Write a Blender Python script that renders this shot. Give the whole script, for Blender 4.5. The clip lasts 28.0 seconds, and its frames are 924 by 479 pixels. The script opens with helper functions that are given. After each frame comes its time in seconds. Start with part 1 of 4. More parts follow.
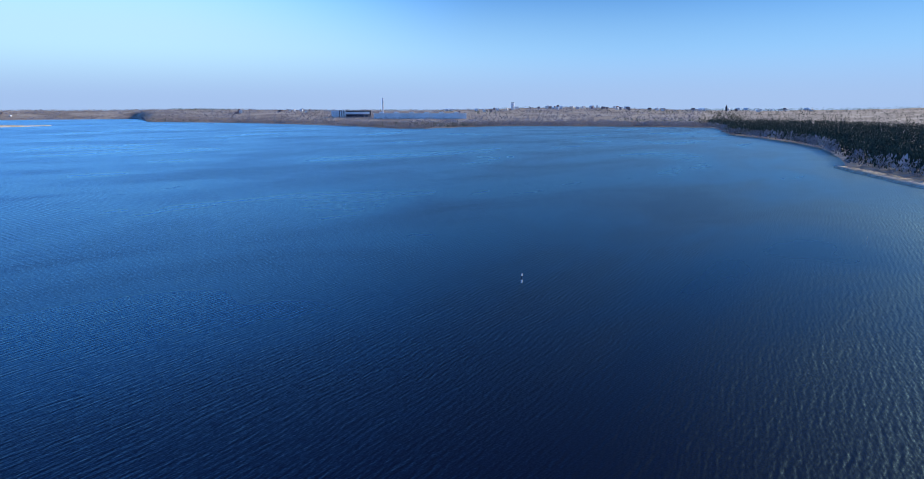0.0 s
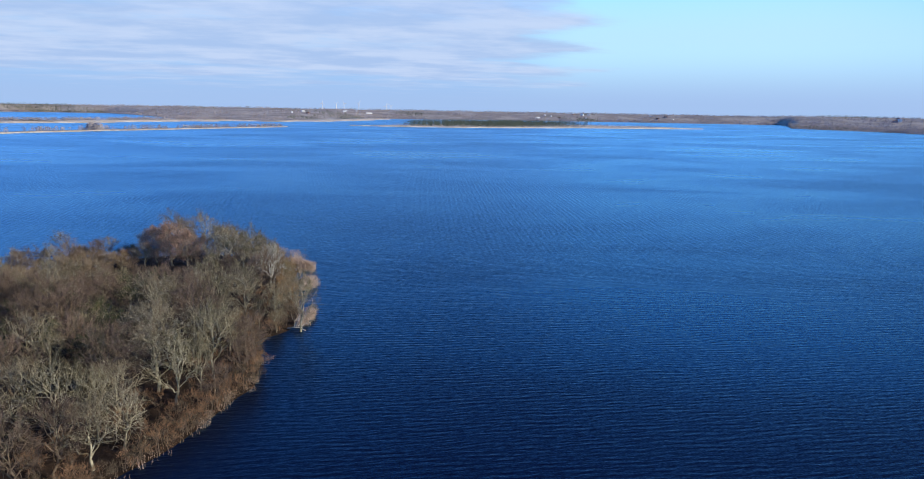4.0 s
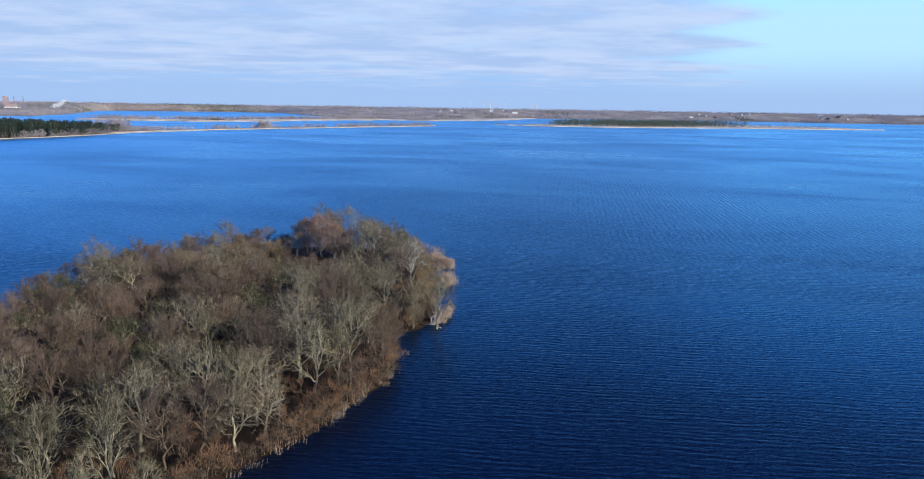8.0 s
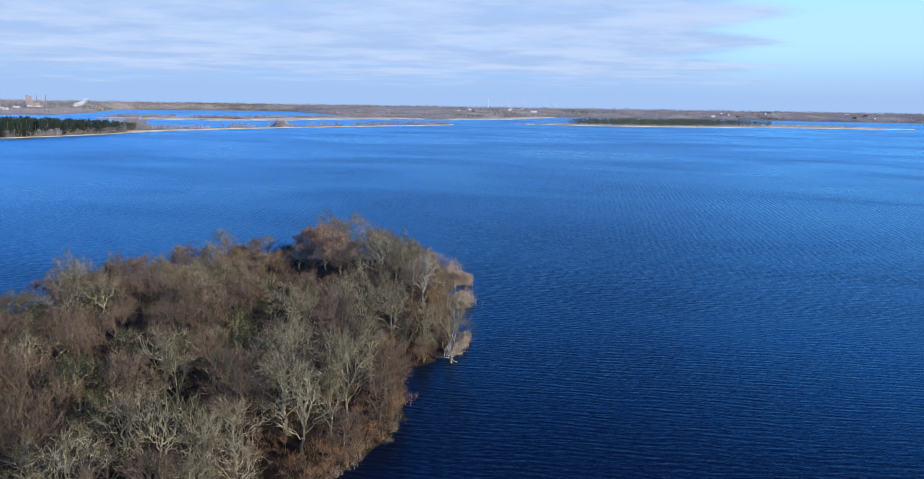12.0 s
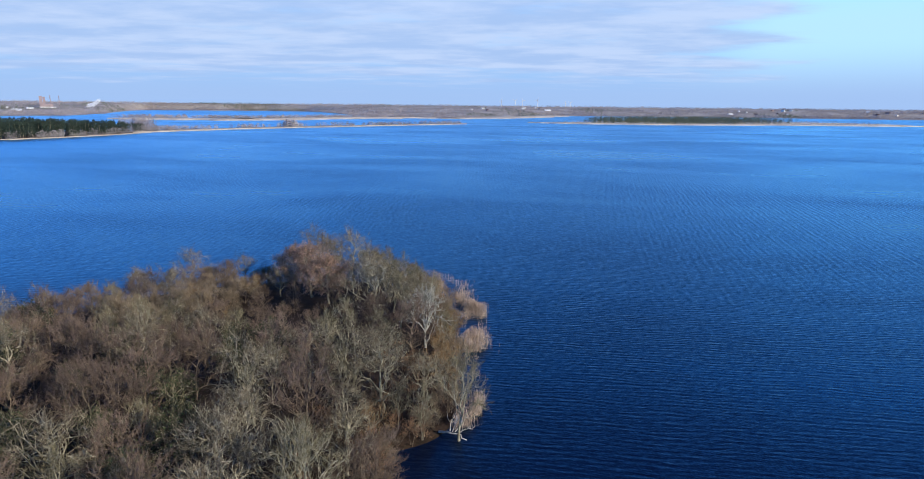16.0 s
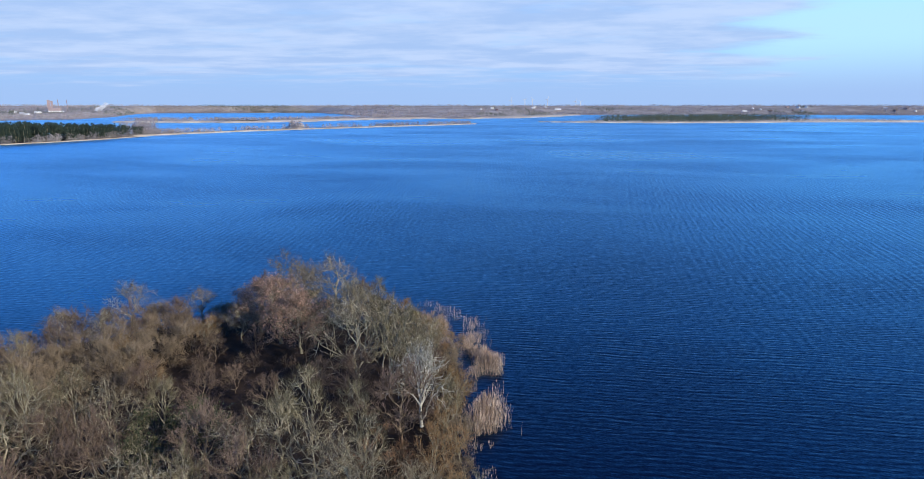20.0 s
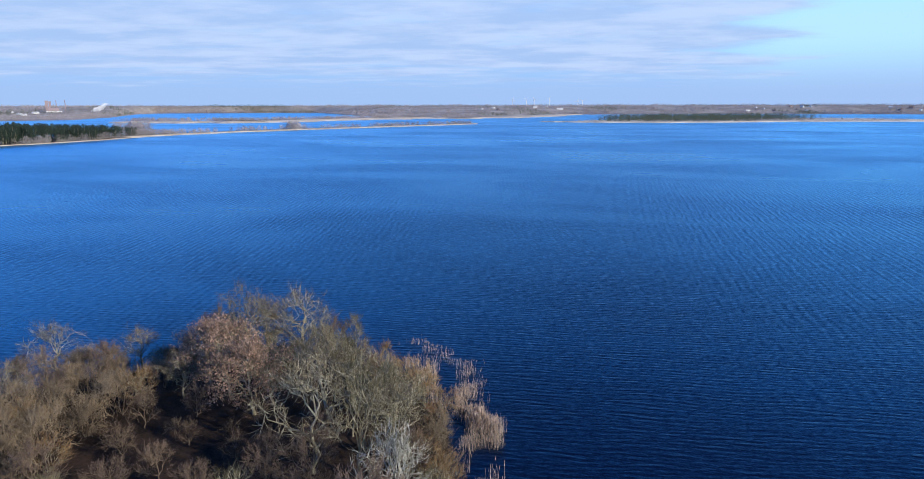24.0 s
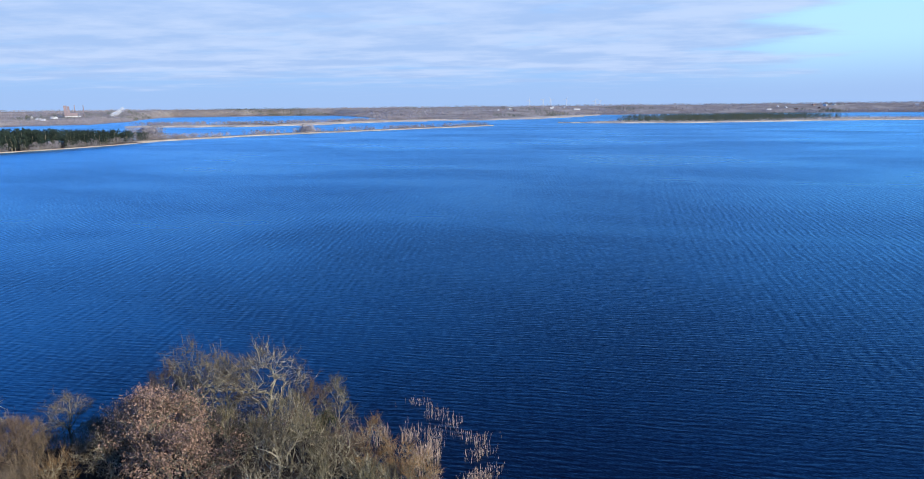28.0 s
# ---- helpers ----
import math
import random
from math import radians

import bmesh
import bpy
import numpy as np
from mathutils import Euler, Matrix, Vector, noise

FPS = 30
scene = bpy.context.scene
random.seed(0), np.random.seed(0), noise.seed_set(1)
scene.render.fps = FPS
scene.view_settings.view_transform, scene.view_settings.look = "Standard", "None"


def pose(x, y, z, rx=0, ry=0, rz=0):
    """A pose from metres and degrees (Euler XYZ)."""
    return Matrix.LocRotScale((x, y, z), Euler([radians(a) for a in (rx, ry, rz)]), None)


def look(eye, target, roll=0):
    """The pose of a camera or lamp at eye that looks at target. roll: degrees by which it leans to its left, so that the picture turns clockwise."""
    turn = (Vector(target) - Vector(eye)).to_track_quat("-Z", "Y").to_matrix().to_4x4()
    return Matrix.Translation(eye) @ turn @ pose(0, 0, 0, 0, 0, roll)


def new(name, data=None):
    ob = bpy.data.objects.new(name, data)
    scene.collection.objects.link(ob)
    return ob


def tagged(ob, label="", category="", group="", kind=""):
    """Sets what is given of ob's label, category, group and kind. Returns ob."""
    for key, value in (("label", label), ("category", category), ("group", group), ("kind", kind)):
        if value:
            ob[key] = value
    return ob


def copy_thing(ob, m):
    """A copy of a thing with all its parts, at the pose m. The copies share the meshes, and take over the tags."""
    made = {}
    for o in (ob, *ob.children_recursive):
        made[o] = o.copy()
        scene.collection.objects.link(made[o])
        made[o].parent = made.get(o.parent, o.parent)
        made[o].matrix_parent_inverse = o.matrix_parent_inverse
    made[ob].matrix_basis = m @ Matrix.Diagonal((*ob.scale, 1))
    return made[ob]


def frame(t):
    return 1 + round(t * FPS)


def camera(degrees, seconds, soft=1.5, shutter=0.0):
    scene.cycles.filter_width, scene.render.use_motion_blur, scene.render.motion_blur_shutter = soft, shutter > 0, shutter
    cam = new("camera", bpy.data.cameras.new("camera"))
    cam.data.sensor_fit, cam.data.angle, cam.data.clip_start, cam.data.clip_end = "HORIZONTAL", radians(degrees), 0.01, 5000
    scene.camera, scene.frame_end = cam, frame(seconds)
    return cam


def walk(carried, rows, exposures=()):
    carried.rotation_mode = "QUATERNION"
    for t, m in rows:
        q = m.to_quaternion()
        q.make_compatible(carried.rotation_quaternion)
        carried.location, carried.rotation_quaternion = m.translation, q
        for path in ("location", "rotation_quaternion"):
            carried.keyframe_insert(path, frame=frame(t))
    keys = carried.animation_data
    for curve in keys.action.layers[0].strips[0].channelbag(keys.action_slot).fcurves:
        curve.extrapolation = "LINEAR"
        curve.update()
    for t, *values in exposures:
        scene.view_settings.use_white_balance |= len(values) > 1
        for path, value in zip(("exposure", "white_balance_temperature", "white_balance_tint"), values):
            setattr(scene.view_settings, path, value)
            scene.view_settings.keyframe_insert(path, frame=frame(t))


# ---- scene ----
# camera and its way: a drone over a lake
cam = camera(70.2, 28.0, soft=0.9)
PATH = [
    (0.0, (19.9, -156.0, 53.7), (21.571, -154.971, 53.312), 0.0),
    (0.5, (19.92, -155.957, 53.702), (20.811, -154.207, 53.326), 0.3),
    (1, (19.994, -155.927, 53.655), (20.8, -154.136, 53.277), 0.3),
    (1.5, (19.988, -155.924, 53.596), (20.703, -154.095, 53.218), 0.5),
    (2, (20.026, -155.927, 53.502), (20.646, -154.064, 53.121), 0.4),
    (2.5, (20.083, -155.892, 53.411), (20.608, -154.0, 53.029), 0.6),
    (3, (20.111, -155.846, 53.297), (20.541, -153.931, 52.913), 0.5),
    (3.5, (19.943, -155.732, 53.268), (20.279, -153.798, 52.885), 0.9),
    (4, (19.818, -155.585, 53.221), (20.058, -153.638, 52.836), 1.0),
    (4.5, (19.83, -155.364, 53.158), (19.974, -153.407, 52.772), 1.1),
    (6.5, (20.033, -154.055, 52.524), (19.928, -152.096, 52.132), 1.3),
    (7, (20.024, -153.26, 52.479), (19.883, -151.304, 52.086), 1.3),
    (7.5, (20.036, -151.888, 52.451), (19.867, -149.934, 52.059), 1.3),
    (8, (20.036, -150.069, 52.393), (19.851, -148.117, 52.0), 0.9),
    (8.5, (19.791, -147.884, 52.443), (19.595, -145.933, 52.049), 1.2),
    (9, (19.583, -145.366, 52.484), (19.375, -143.416, 52.09), 1.2),
    (9.5, (19.329, -142.693, 52.51), (19.117, -140.744, 52.115), 1.1),
    (10, (19.011, -140.021, 52.452), (18.796, -138.073, 52.055), 1.0),
    (10.5, (18.731, -137.337, 52.316), (18.511, -135.389, 51.92), 1.0),
    (11, (18.508, -134.445, 52.134), (18.28, -132.497, 51.738), 0.5),
    (11.5, (18.007, -131.117, 52.166), (17.774, -129.17, 51.769), 0.8),
    (12, (17.488, -127.524, 52.181), (17.25, -125.579, 51.784), 0.9),
    (12.5, (16.979, -123.716, 52.138), (16.734, -121.772, 51.74), 0.9),
    (14.5, (14.999, -107.023, 51.521), (14.733, -105.081, 51.123), 0.8),
    (15, (14.524, -102.585, 51.372), (14.253, -100.644, 50.973), 0.8),
    (15.5, (14.046, -97.944, 51.233), (13.771, -96.003, 50.833), 0.7),
    (16, (13.527, -93.093, 51.138), (13.249, -91.154, 50.738), 0.6),
    (16.5, (12.996, -88.177, 51.035), (12.714, -86.238, 50.635), 0.5),
    (17, (12.459, -83.302, 50.883), (12.171, -81.364, 50.483), 0.2),
    (17.5, (11.662, -78.518, 50.768), (11.371, -76.581, 50.367), 0.4),
    (18, (10.918, -73.815, 50.583), (10.625, -71.878, 50.182), 0.3),
    (18.5, (10.239, -69.248, 50.375), (9.941, -67.312, 49.973), 0.3),
    (19, (9.552, -64.796, 50.203), (9.252, -62.86, 49.801), 0.3),
    (19.5, (8.994, -60.364, 50.045), (8.689, -58.428, 49.644), 0.2),
    (20, (8.568, -55.948, 49.864), (8.259, -54.013, 49.464), -0.0),
    (20.5, (8.109, -51.508, 49.83), (7.798, -49.573, 49.429), 0.2),
    (21, (7.685, -47.34, 49.805), (7.371, -45.406, 49.403), 0.1),
    (21.5, (7.369, -43.632, 49.867), (7.051, -41.698, 49.466), 0.1),
    (23.5, (6.528, -31.887, 50.102), (6.207, -29.954, 49.701), 0.1),
    (24, (6.119, -29.575, 50.121), (5.805, -27.641, 49.72), -0.1),
    (24.5, (5.792, -27.415, 50.151), (5.473, -25.482, 49.751), -0.2),
    (25, (5.475, -25.174, 50.151), (5.153, -23.24, 49.752), -0.4),
    (25.5, (4.93, -22.567, 50.272), (4.604, -20.635, 49.872), -0.2),
    (26, (4.328, -19.438, 50.394), (3.997, -17.507, 49.994), -0.2),
    (26.5, (3.701, -15.701, 50.53), (3.361, -13.771, 50.131), -0.2),
    (27, (3.117, -11.48, 50.631), (2.769, -9.552, 50.232), -0.3),
    (27.5, (2.742, -6.932, 50.71), (2.386, -5.005, 50.311), -0.3),
    (28, (2.722, -2.282, 50.758), (2.358, -0.356, 50.361), -0.6),
]
# the picture turns from warm to cool on the way
TINTS = ((0, 0.0, 6700, 10), (4, 0.0, 6650, 10), (9, 0.02, 6500, 10), (15, 0.02, 6450, 10), (20, 0.03, 6350, 10), (28, 0.03, 6350, 10))
walk(cam, [(t, look(eye, target, roll)) for t, eye, target, roll in PATH], TINTS)

# ---------------------------------------------------------------- light
SUN_AZ, SUN_EL = radians(114), radians(22)   # clockwise from +y
world = bpy.data.worlds.new("sky")
scene.world = world
world.use_nodes = True


def build_sky():
    nt = world.node_tree
    nt.nodes.clear()
    N, L = nt.nodes.new, nt.links.new
    out, bg = N("ShaderNodeOutputWorld"), N("ShaderNodeBackground")
    sky = N("ShaderNodeTexSky")
    sky.sky_type, sky.sun_disc = "NISHITA", False
    sky.sun_elevation, sky.sun_rotation = SUN_EL, SUN_AZ
    sky.altitude, sky.air_density, sky.dust_density, sky.ozone_density = 50, 1.0, 0.1, 4.0
    tc, sep = N("ShaderNodeTexCoord"), N("ShaderNodeSeparateXYZ")
    L(tc.outputs["Generated"], sep.inputs[0])

    def m(op, a, b=None, c=None):
        n = N("ShaderNodeMath")
        n.operation = op
        for k, v in enumerate((a, b, c)):
            if v is None:
                continue
            if isinstance(v, (int, float)):
                n.inputs[k].default_value = v
            else:
                L(v, n.inputs[k])
        return n.outputs[0]

    def between(value, x0, x1, y0=0.0, y1=1.0):
        r = N("ShaderNodeMapRange")
        r.interpolation_type = "SMOOTHSTEP"
        L(value, r.inputs[0])
        for k, v in enumerate((x0, x1, y0, y1)):
            r.inputs[k + 1].default_value = v
        return r.outputs[0]

    def blend(fac, c1, c2):
        x = N("ShaderNodeMixRGB")
        for k, v in enumerate((fac, c1, c2)):
            if isinstance(v, tuple):
                x.inputs[k].default_value = (*v, 1)
            else:
                L(v, x.inputs[k])
        return x.outputs[0]

    def cloud_noise(scale, sx, rough):
        mp = N("ShaderNodeMapping")
        mp.inputs["Scale"].default_value = (sx, 1, 1)
        L(comb.outputs[0], mp.inputs[0])
        n = N("ShaderNodeTexNoise")
        n.inputs["Scale"].default_value, n.inputs["Detail"].default_value, n.inputs["Roughness"].default_value = scale, 7, rough
        L(mp.outputs[0], n.inputs["Vector"])
        return n.outputs[0]

    zz = m("MAXIMUM", sep.outputs[2], 0.0)
    den = m("ADD", zz, 0.05)
    comb = N("ShaderNodeCombineXYZ")
    L(m("DIVIDE", sep.outputs[0], den), comb.inputs[0]), L(m("DIVIDE", sep.outputs[1], den), comb.inputs[1])
    tint = N("ShaderNodeMixRGB")
    tint.blend_type, tint.inputs[0].default_value = "MULTIPLY", 1.0
    L(sky.outputs[0], tint.inputs[1])
    tint.inputs[2].default_value = (*SKY_TINT, 1)
    # out-of-view upper sky scaled to tone the water; pale haze low over the land
    azi = m("ARCTAN2", sep.outputs[0], sep.outputs[1])
    scaled_sky = N("ShaderNodeVectorMath")
    scaled_sky.operation = "SCALE"
    L(tint.outputs[0], scaled_sky.inputs[0])
    glow = m("MULTIPLY", between(azi, radians(6), radians(17)), between(azi, radians(75), radians(30), 0.0, 0.8))
    # added scaling: unseen sky brighter north-west, dimmer east and overhead, shapes reflections and shade
    L(m("MULTIPLY", between(zz, 0.3, 0.72, 1.0, 0.38), m("MULTIPLY_ADD", glow, 0.6, between(azi, radians(62), radians(22), 0.5, 2.15))), scaled_sky.inputs["Scale"])
    hazy = blend(between(zz, 0.09, 0.01), blend(between(m("MULTIPLY_ADD", between(azi, radians(32), radians(60)), 0.06, zz), 0.28, 0.10), scaled_sky.outputs[0], blend(glow, LOW_SKY, FRINGE)), HAZE)
    # a sheet of stratocumulus in the north and west that ends towards the east
    edge = m("ADD", azi, m("MULTIPLY_ADD", cloud_noise(0.7, 0.8, 0.5), 0.5, -0.25))
    sheet = m("MULTIPLY", between(edge, radians(24), radians(8)), between(azi, radians(-150), radians(-110)))
    cover = m("MULTIPLY", sheet, m("MULTIPLY", between(zz, 0.21, 0.15), between(zz, 0.0, 0.07)))
    val = m("ADD", cloud_noise(0.8, 0.7, 0.62), m("MULTIPLY_ADD", cover, 0.58, -0.45))
    body = blend(between(cloud_noise(1.0, 0.8, 0.6), 0.36, 0.64), CLOUD_DARK, CLOUD_LIGHT)
    col = blend(m("MULTIPLY", between(val, 0.2, 0.62), 0.9), hazy, body)
    L(col, bg.inputs[0])
    bg.inputs[1].default_value = SKY_STRENGTH
    L(bg.outputs[0], out.inputs[0])


SKY_STRENGTH = 0.12
SKY_TINT = (0.27, 0.88, 1.65)
LOW_SKY, FRINGE = (2.7, 5.2, 8.6), (4.5, 7.3, 9.3)
HAZE = (3.1, 4.6, 7.4)
CLOUD_DARK, CLOUD_LIGHT = (3.4, 4.7, 7.3), (4.7, 5.75, 7.9)
build_sky()
sun = new("sun", bpy.data.lights.new("sun", "SUN"))
sun.data.energy, sun.data.angle, sun.data.color = 4.6, radians(0.5), (1.0, 0.92, 0.79)
sun.matrix_basis = look((math.sin(SUN_AZ) * 100, math.cos(SUN_AZ) * 100, math.tan(SUN_EL) * 100), (0, 0, 0))
scene.view_settings.exposure = 0.0


# ---------------------------------------------------------------- materials
def material(name, a, b, rough=0.9, scale=1.0, fine=12.0, bump=0.3, vary=0.0, spec=0.2, island=False, metal=0.0):
    """Two colours mottled at two scales, with relief; vary: brightness from piece to piece."""
    mat = bpy.data.materials.new(name)
    mat.use_nodes = True
    nt = mat.node_tree
    N, L = nt.nodes.new, nt.links.new
    p = nt.nodes["Principled BSDF"]
    p.inputs["Roughness"].default_value, p.inputs["Specular IOR Level"].default_value = rough, spec
    p.inputs["Metallic"].default_value = metal
    tc = N("ShaderNodeTexCoord")
    big, small = N("ShaderNodeTexNoise"), N("ShaderNodeTexNoise")
    big.inputs["Scale"].default_value, big.inputs["Detail"].default_value = scale, 4
    small.inputs["Scale"].default_value, small.inputs["Detail"].default_value = fine, 5
    for n in (big, small):
        L(tc.outputs["Object"], n.inputs["Vector"])
    add = N("ShaderNodeMath")
    add.operation = "MULTIPLY_ADD"
    L(big.outputs[0], add.inputs[0])
    add.inputs[1].default_value = 1.0
    half = N("ShaderNodeMath")
    half.operation, half.inputs[1].default_value = "MULTIPLY_ADD", 0.8
    half.inputs[2].default_value = -0.4
    L(small.outputs[0], half.inputs[0])
    L(half.outputs[0], add.inputs[2])
    ramp = N("ShaderNodeValToRGB")
    ramp.color_ramp.elements[0].position, ramp.color_ramp.elements[0].color = 0.35, (*a, 1)
    ramp.color_ramp.elements[1].position, ramp.color_ramp.elements[1].color = 0.68, (*b, 1)
    L(add.outputs[0], ramp.inputs[0])
    col = ramp.outputs[0]
    if vary:
        hsv = N("ShaderNodeHueSaturation")
        src = N("ShaderNodeNewGeometry") if island else N("ShaderNodeObjectInfo")
        mr = N("ShaderNodeMapRange")
        L(src.outputs["Random Per Island" if island else "Random"], mr.inputs[0])
        mr.inputs[3].default_value, mr.inputs[4].default_value = 1 - vary, 1 + vary
        L(mr.outputs[0], hsv.inputs["Value"])
        L(col, hsv.inputs["Color"])
        col = hsv.outputs[0]
    L(col, p.inputs["Base Color"])
    if bump:
        bn = N("ShaderNodeBump")
        bn.inputs["Strength"].default_value, bn.inputs["Distance"].default_value = bump, 0.05
        L(small.outputs[0], bn.inputs["Height"])
        L(bn.outputs[0], p.inputs["Normal"])
    return mat


def water_material():
    mat = bpy.data.materials.new("lake_water")
    mat.use_nodes = True
    nt = mat.node_tree
    N, L = nt.nodes.new, nt.links.new
    nt.nodes.remove(nt.nodes["Principled BSDF"])
    body, gloss, mix, fres = N("ShaderNodeBsdfDiffuse"), N("ShaderNodeBsdfGlossy"), N("ShaderNodeMixShader"), N("ShaderNodeFresnel")
    fres.inputs["IOR"].default_value = 1.333
    gloss.inputs["Color"].default_value = WATER_GLOSS
    tc = N("ShaderNodeTexCoord")
    sep = N("ShaderNodeSeparateXYZ")
    L(tc.outputs["Object"], sep.inputs[0])
    px, py = sep.outputs[0], sep.outputs[1]

    def tex(size, detail, length, turn, rough=0.5, dist=0.3):
        """Noise drawn out along a crest: its grain and length in metres, turned from the x axis."""
        mp = N("ShaderNodeMapping")
        mp.vector_type = "TEXTURE"
        mp.inputs["Scale"].default_value = (length, size, 1)
        mp.inputs["Rotation"].default_value = (0, 0, radians(turn))
        L(tc.outputs["Object"], mp.inputs[0])
        n = N("ShaderNodeTexNoise")
        n.inputs["Scale"].default_value, n.inputs["Detail"].default_value = 1.0, detail
        n.inputs["Roughness"].default_value, n.inputs["Distortion"].default_value = rough, dist
        L(mp.outputs[0], n.inputs["Vector"])
        return n.outputs[0]

    def m(op, a, b=None, c=None):
        n = N("ShaderNodeMath")
        n.operation = op
        for k, v in enumerate((a, b, c)):
            if v is None:
                continue
            if isinstance(v, (int, float)):
                n.inputs[k].default_value = v
            else:
                L(v, n.inputs[k])
        return n.outputs[0]

    def between(v, x0, x1, y0=0.0, y1=1.0):
        r = N("ShaderNodeMapRange")
        L(v, r.inputs[0])
        for k, u in enumerate((x0, x1, y0, y1)):
            r.inputs[k + 1].default_value = u
        return r.outputs[0]

    gust = tex(115, 4.0, 270, -8, 0.6, 0.6)               # cat's paws
    depth = tex(250, 3.0, 250, 0)
    bow = tex(22, 2.0, 22, 0)                             # crests wander and break off
    kink = tex(5, 1.0, 9, 10)
    lee = between(py, 30, 260)                            # the wind's own waves fade behind the island
    wind_amp = between(py, 70, 260, 1.0, 0.45)
    east = m("MULTIPLY", between(px, 5, 60), m("MULTIPLY", lee, between(py, 250, 700, 1.0, 0.2)))
    west = m("MULTIPLY", between(px, 20, -50), m("MULTIPLY", lee, between(py, 300, 800, 1.0, 0.3)))
    # bent crests of the train that swings round the eastern point
    curl = m("MULTIPLY_ADD", m("EXPONENT", m("MULTIPLY", m("MAXIMUM", px, -10.0), -1 / 16)), -0.42, 0.08)
    round_east = m("SUBTRACT", px, m("MULTIPLY", m("SUBTRACT", py, 160.0), curl))

    def across(turn):
        a = radians(turn)
        return m("MULTIPLY_ADD", px, -math.sin(a), m("MULTIPLY", py, math.cos(a)))

    trains = []                                           # (slope, crest angle)
    rows = ((across(3), 3, 1.7, 0.075, wind_amp, 0.5), (across(-4), -4, 1.25, 0.075, wind_amp, 0.45), (across(9), 9, 0.9, 0.06, wind_amp, 0.4),
            (across(-12), -12, 0.62, 0.05, None, 0.3), (round_east, 92, 2.7, 0.14, east, 0.3), (round_east, 88, 1.6, 0.10, east, 0.35),
            (across(97), 97, 2.6, 0.16, west, 0.35), (across(103), 103, 1.5, 0.11, west, 0.35))
    for k, (field, turn, length, slope, mask, wander_by) in enumerate(rows):
        w = 2 * math.pi / length
        ph = m("MULTIPLY_ADD", field, w, m("MULTIPLY_ADD", bow, 26 * wander_by, m("MULTIPLY", kink, 3.0)))
        c = m("COSINE", ph)
        g = between(tex(length * 3, 1.0, length * 6, turn + 4 * k), 0.36, 0.64, 0.15 * slope * WAVE_SLOPE, 1.6 * slope * WAVE_SLOPE)
        v = m("MULTIPLY", c, g)
        trains.append((v if mask is None else m("MULTIPLY", v, mask), radians(turn)))
    for size, length, turn, gain in ((0.4, 1.6, 8, 0.7), (0.25, 0.5, -35, 0.6), (1.8, 6, 5, 0.16)):                        # loose ripples
        trains.append((m("MULTIPLY_ADD", tex(size, 1.5, length, turn), gain * WAVE_SLOPE, -gain * WAVE_SLOPE / 2), radians(turn)))

    def total(f):
        t = m("MULTIPLY", trains[0][0], f(trains[0][1]))
        for v, a in trains[1:]:
            t = m("MULTIPLY_ADD", v, f(a), t)
        return t

    amp = between(gust, 0.38, 0.6, 0.7, 1.1)
    # slopes of the wavelets as a normal
    comb = N("ShaderNodeCombineXYZ")
    L(m("MULTIPLY", total(lambda a: -math.sin(a)), amp), comb.inputs[0])
    L(m("MULTIPLY", total(math.cos), amp), comb.inputs[1])
    comb.inputs[2].default_value = 1.0
    nrm = N("ShaderNodeVectorMath")
    nrm.operation = "NORMALIZE"
    L(comb.outputs[0], nrm.inputs[0])
    for node in (gloss, fres):
        L(nrm.outputs[0], node.inputs["Normal"])
    ramp = N("ShaderNodeValToRGB")
    ramp.color_ramp.elements[0].position, ramp.color_ramp.elements[0].color = 0.35, WATER_A
    ramp.color_ramp.elements[1].position, ramp.color_ramp.elements[1].color = 0.65, WATER_B
    L(depth, ramp.inputs[0])
    L(ramp.outputs[0], body.inputs["Color"])
    L(between(gust, 0.38, 0.58, 0.27, 0.37), gloss.inputs["Roughness"])
    # reflection turned down inside the gusts, so their darker tone is set here
    L(m("MULTIPLY", fres.outputs[0], between(gust, 0.44, 0.66, 1.0, 0.8)), mix.inputs[0])
    L(body.outputs[0], mix.inputs[1]), L(gloss.outputs[0], mix.inputs[2])
    L(mix.outputs[0], nt.nodes["Material Output"].inputs["Surface"])
    return mat


WAVE_SLOPE = 0.5
# reflections tinted blue here, since the sky alone leaves them too grey
WATER_GLOSS = (0.49, 0.8, 0.9, 1)
WATER_A, WATER_B = (0.0016, 0.003, 0.016, 1), (0.002, 0.0038, 0.021, 1)
M_WATER = water_material()
# dead-leaf brown, darkened to stand in for shade under the trees
M_LITTER = material("shaded_leaf_litter", (0.018, 0.012, 0.008), (0.055, 0.034, 0.021), 0.95, 0.25, 3.0, 0.6)
M_SAND = material("reedy_sand", (0.5, 0.42, 0.32), (0.8, 0.7, 0.57), 0.95, 0.02, 0.15, 0.2)
M_STRAW = material("straw_reed_bed", (0.40, 0.33, 0.25), (0.66, 0.58, 0.48), 0.95, 0.02, 0.15, 0.2)
# farmland tones lightened in place of the missing distance haze
M_FIELD = material("hazed_far_land", (0.27, 0.23, 0.2), (0.48, 0.42, 0.36), 0.95, 0.006, 0.05, 0.0)
M_BARK = material("grey_bark", (0.18, 0.158, 0.105), (0.47, 0.425, 0.305), 0.9, 1.2, 14, 0.5, 0.35)
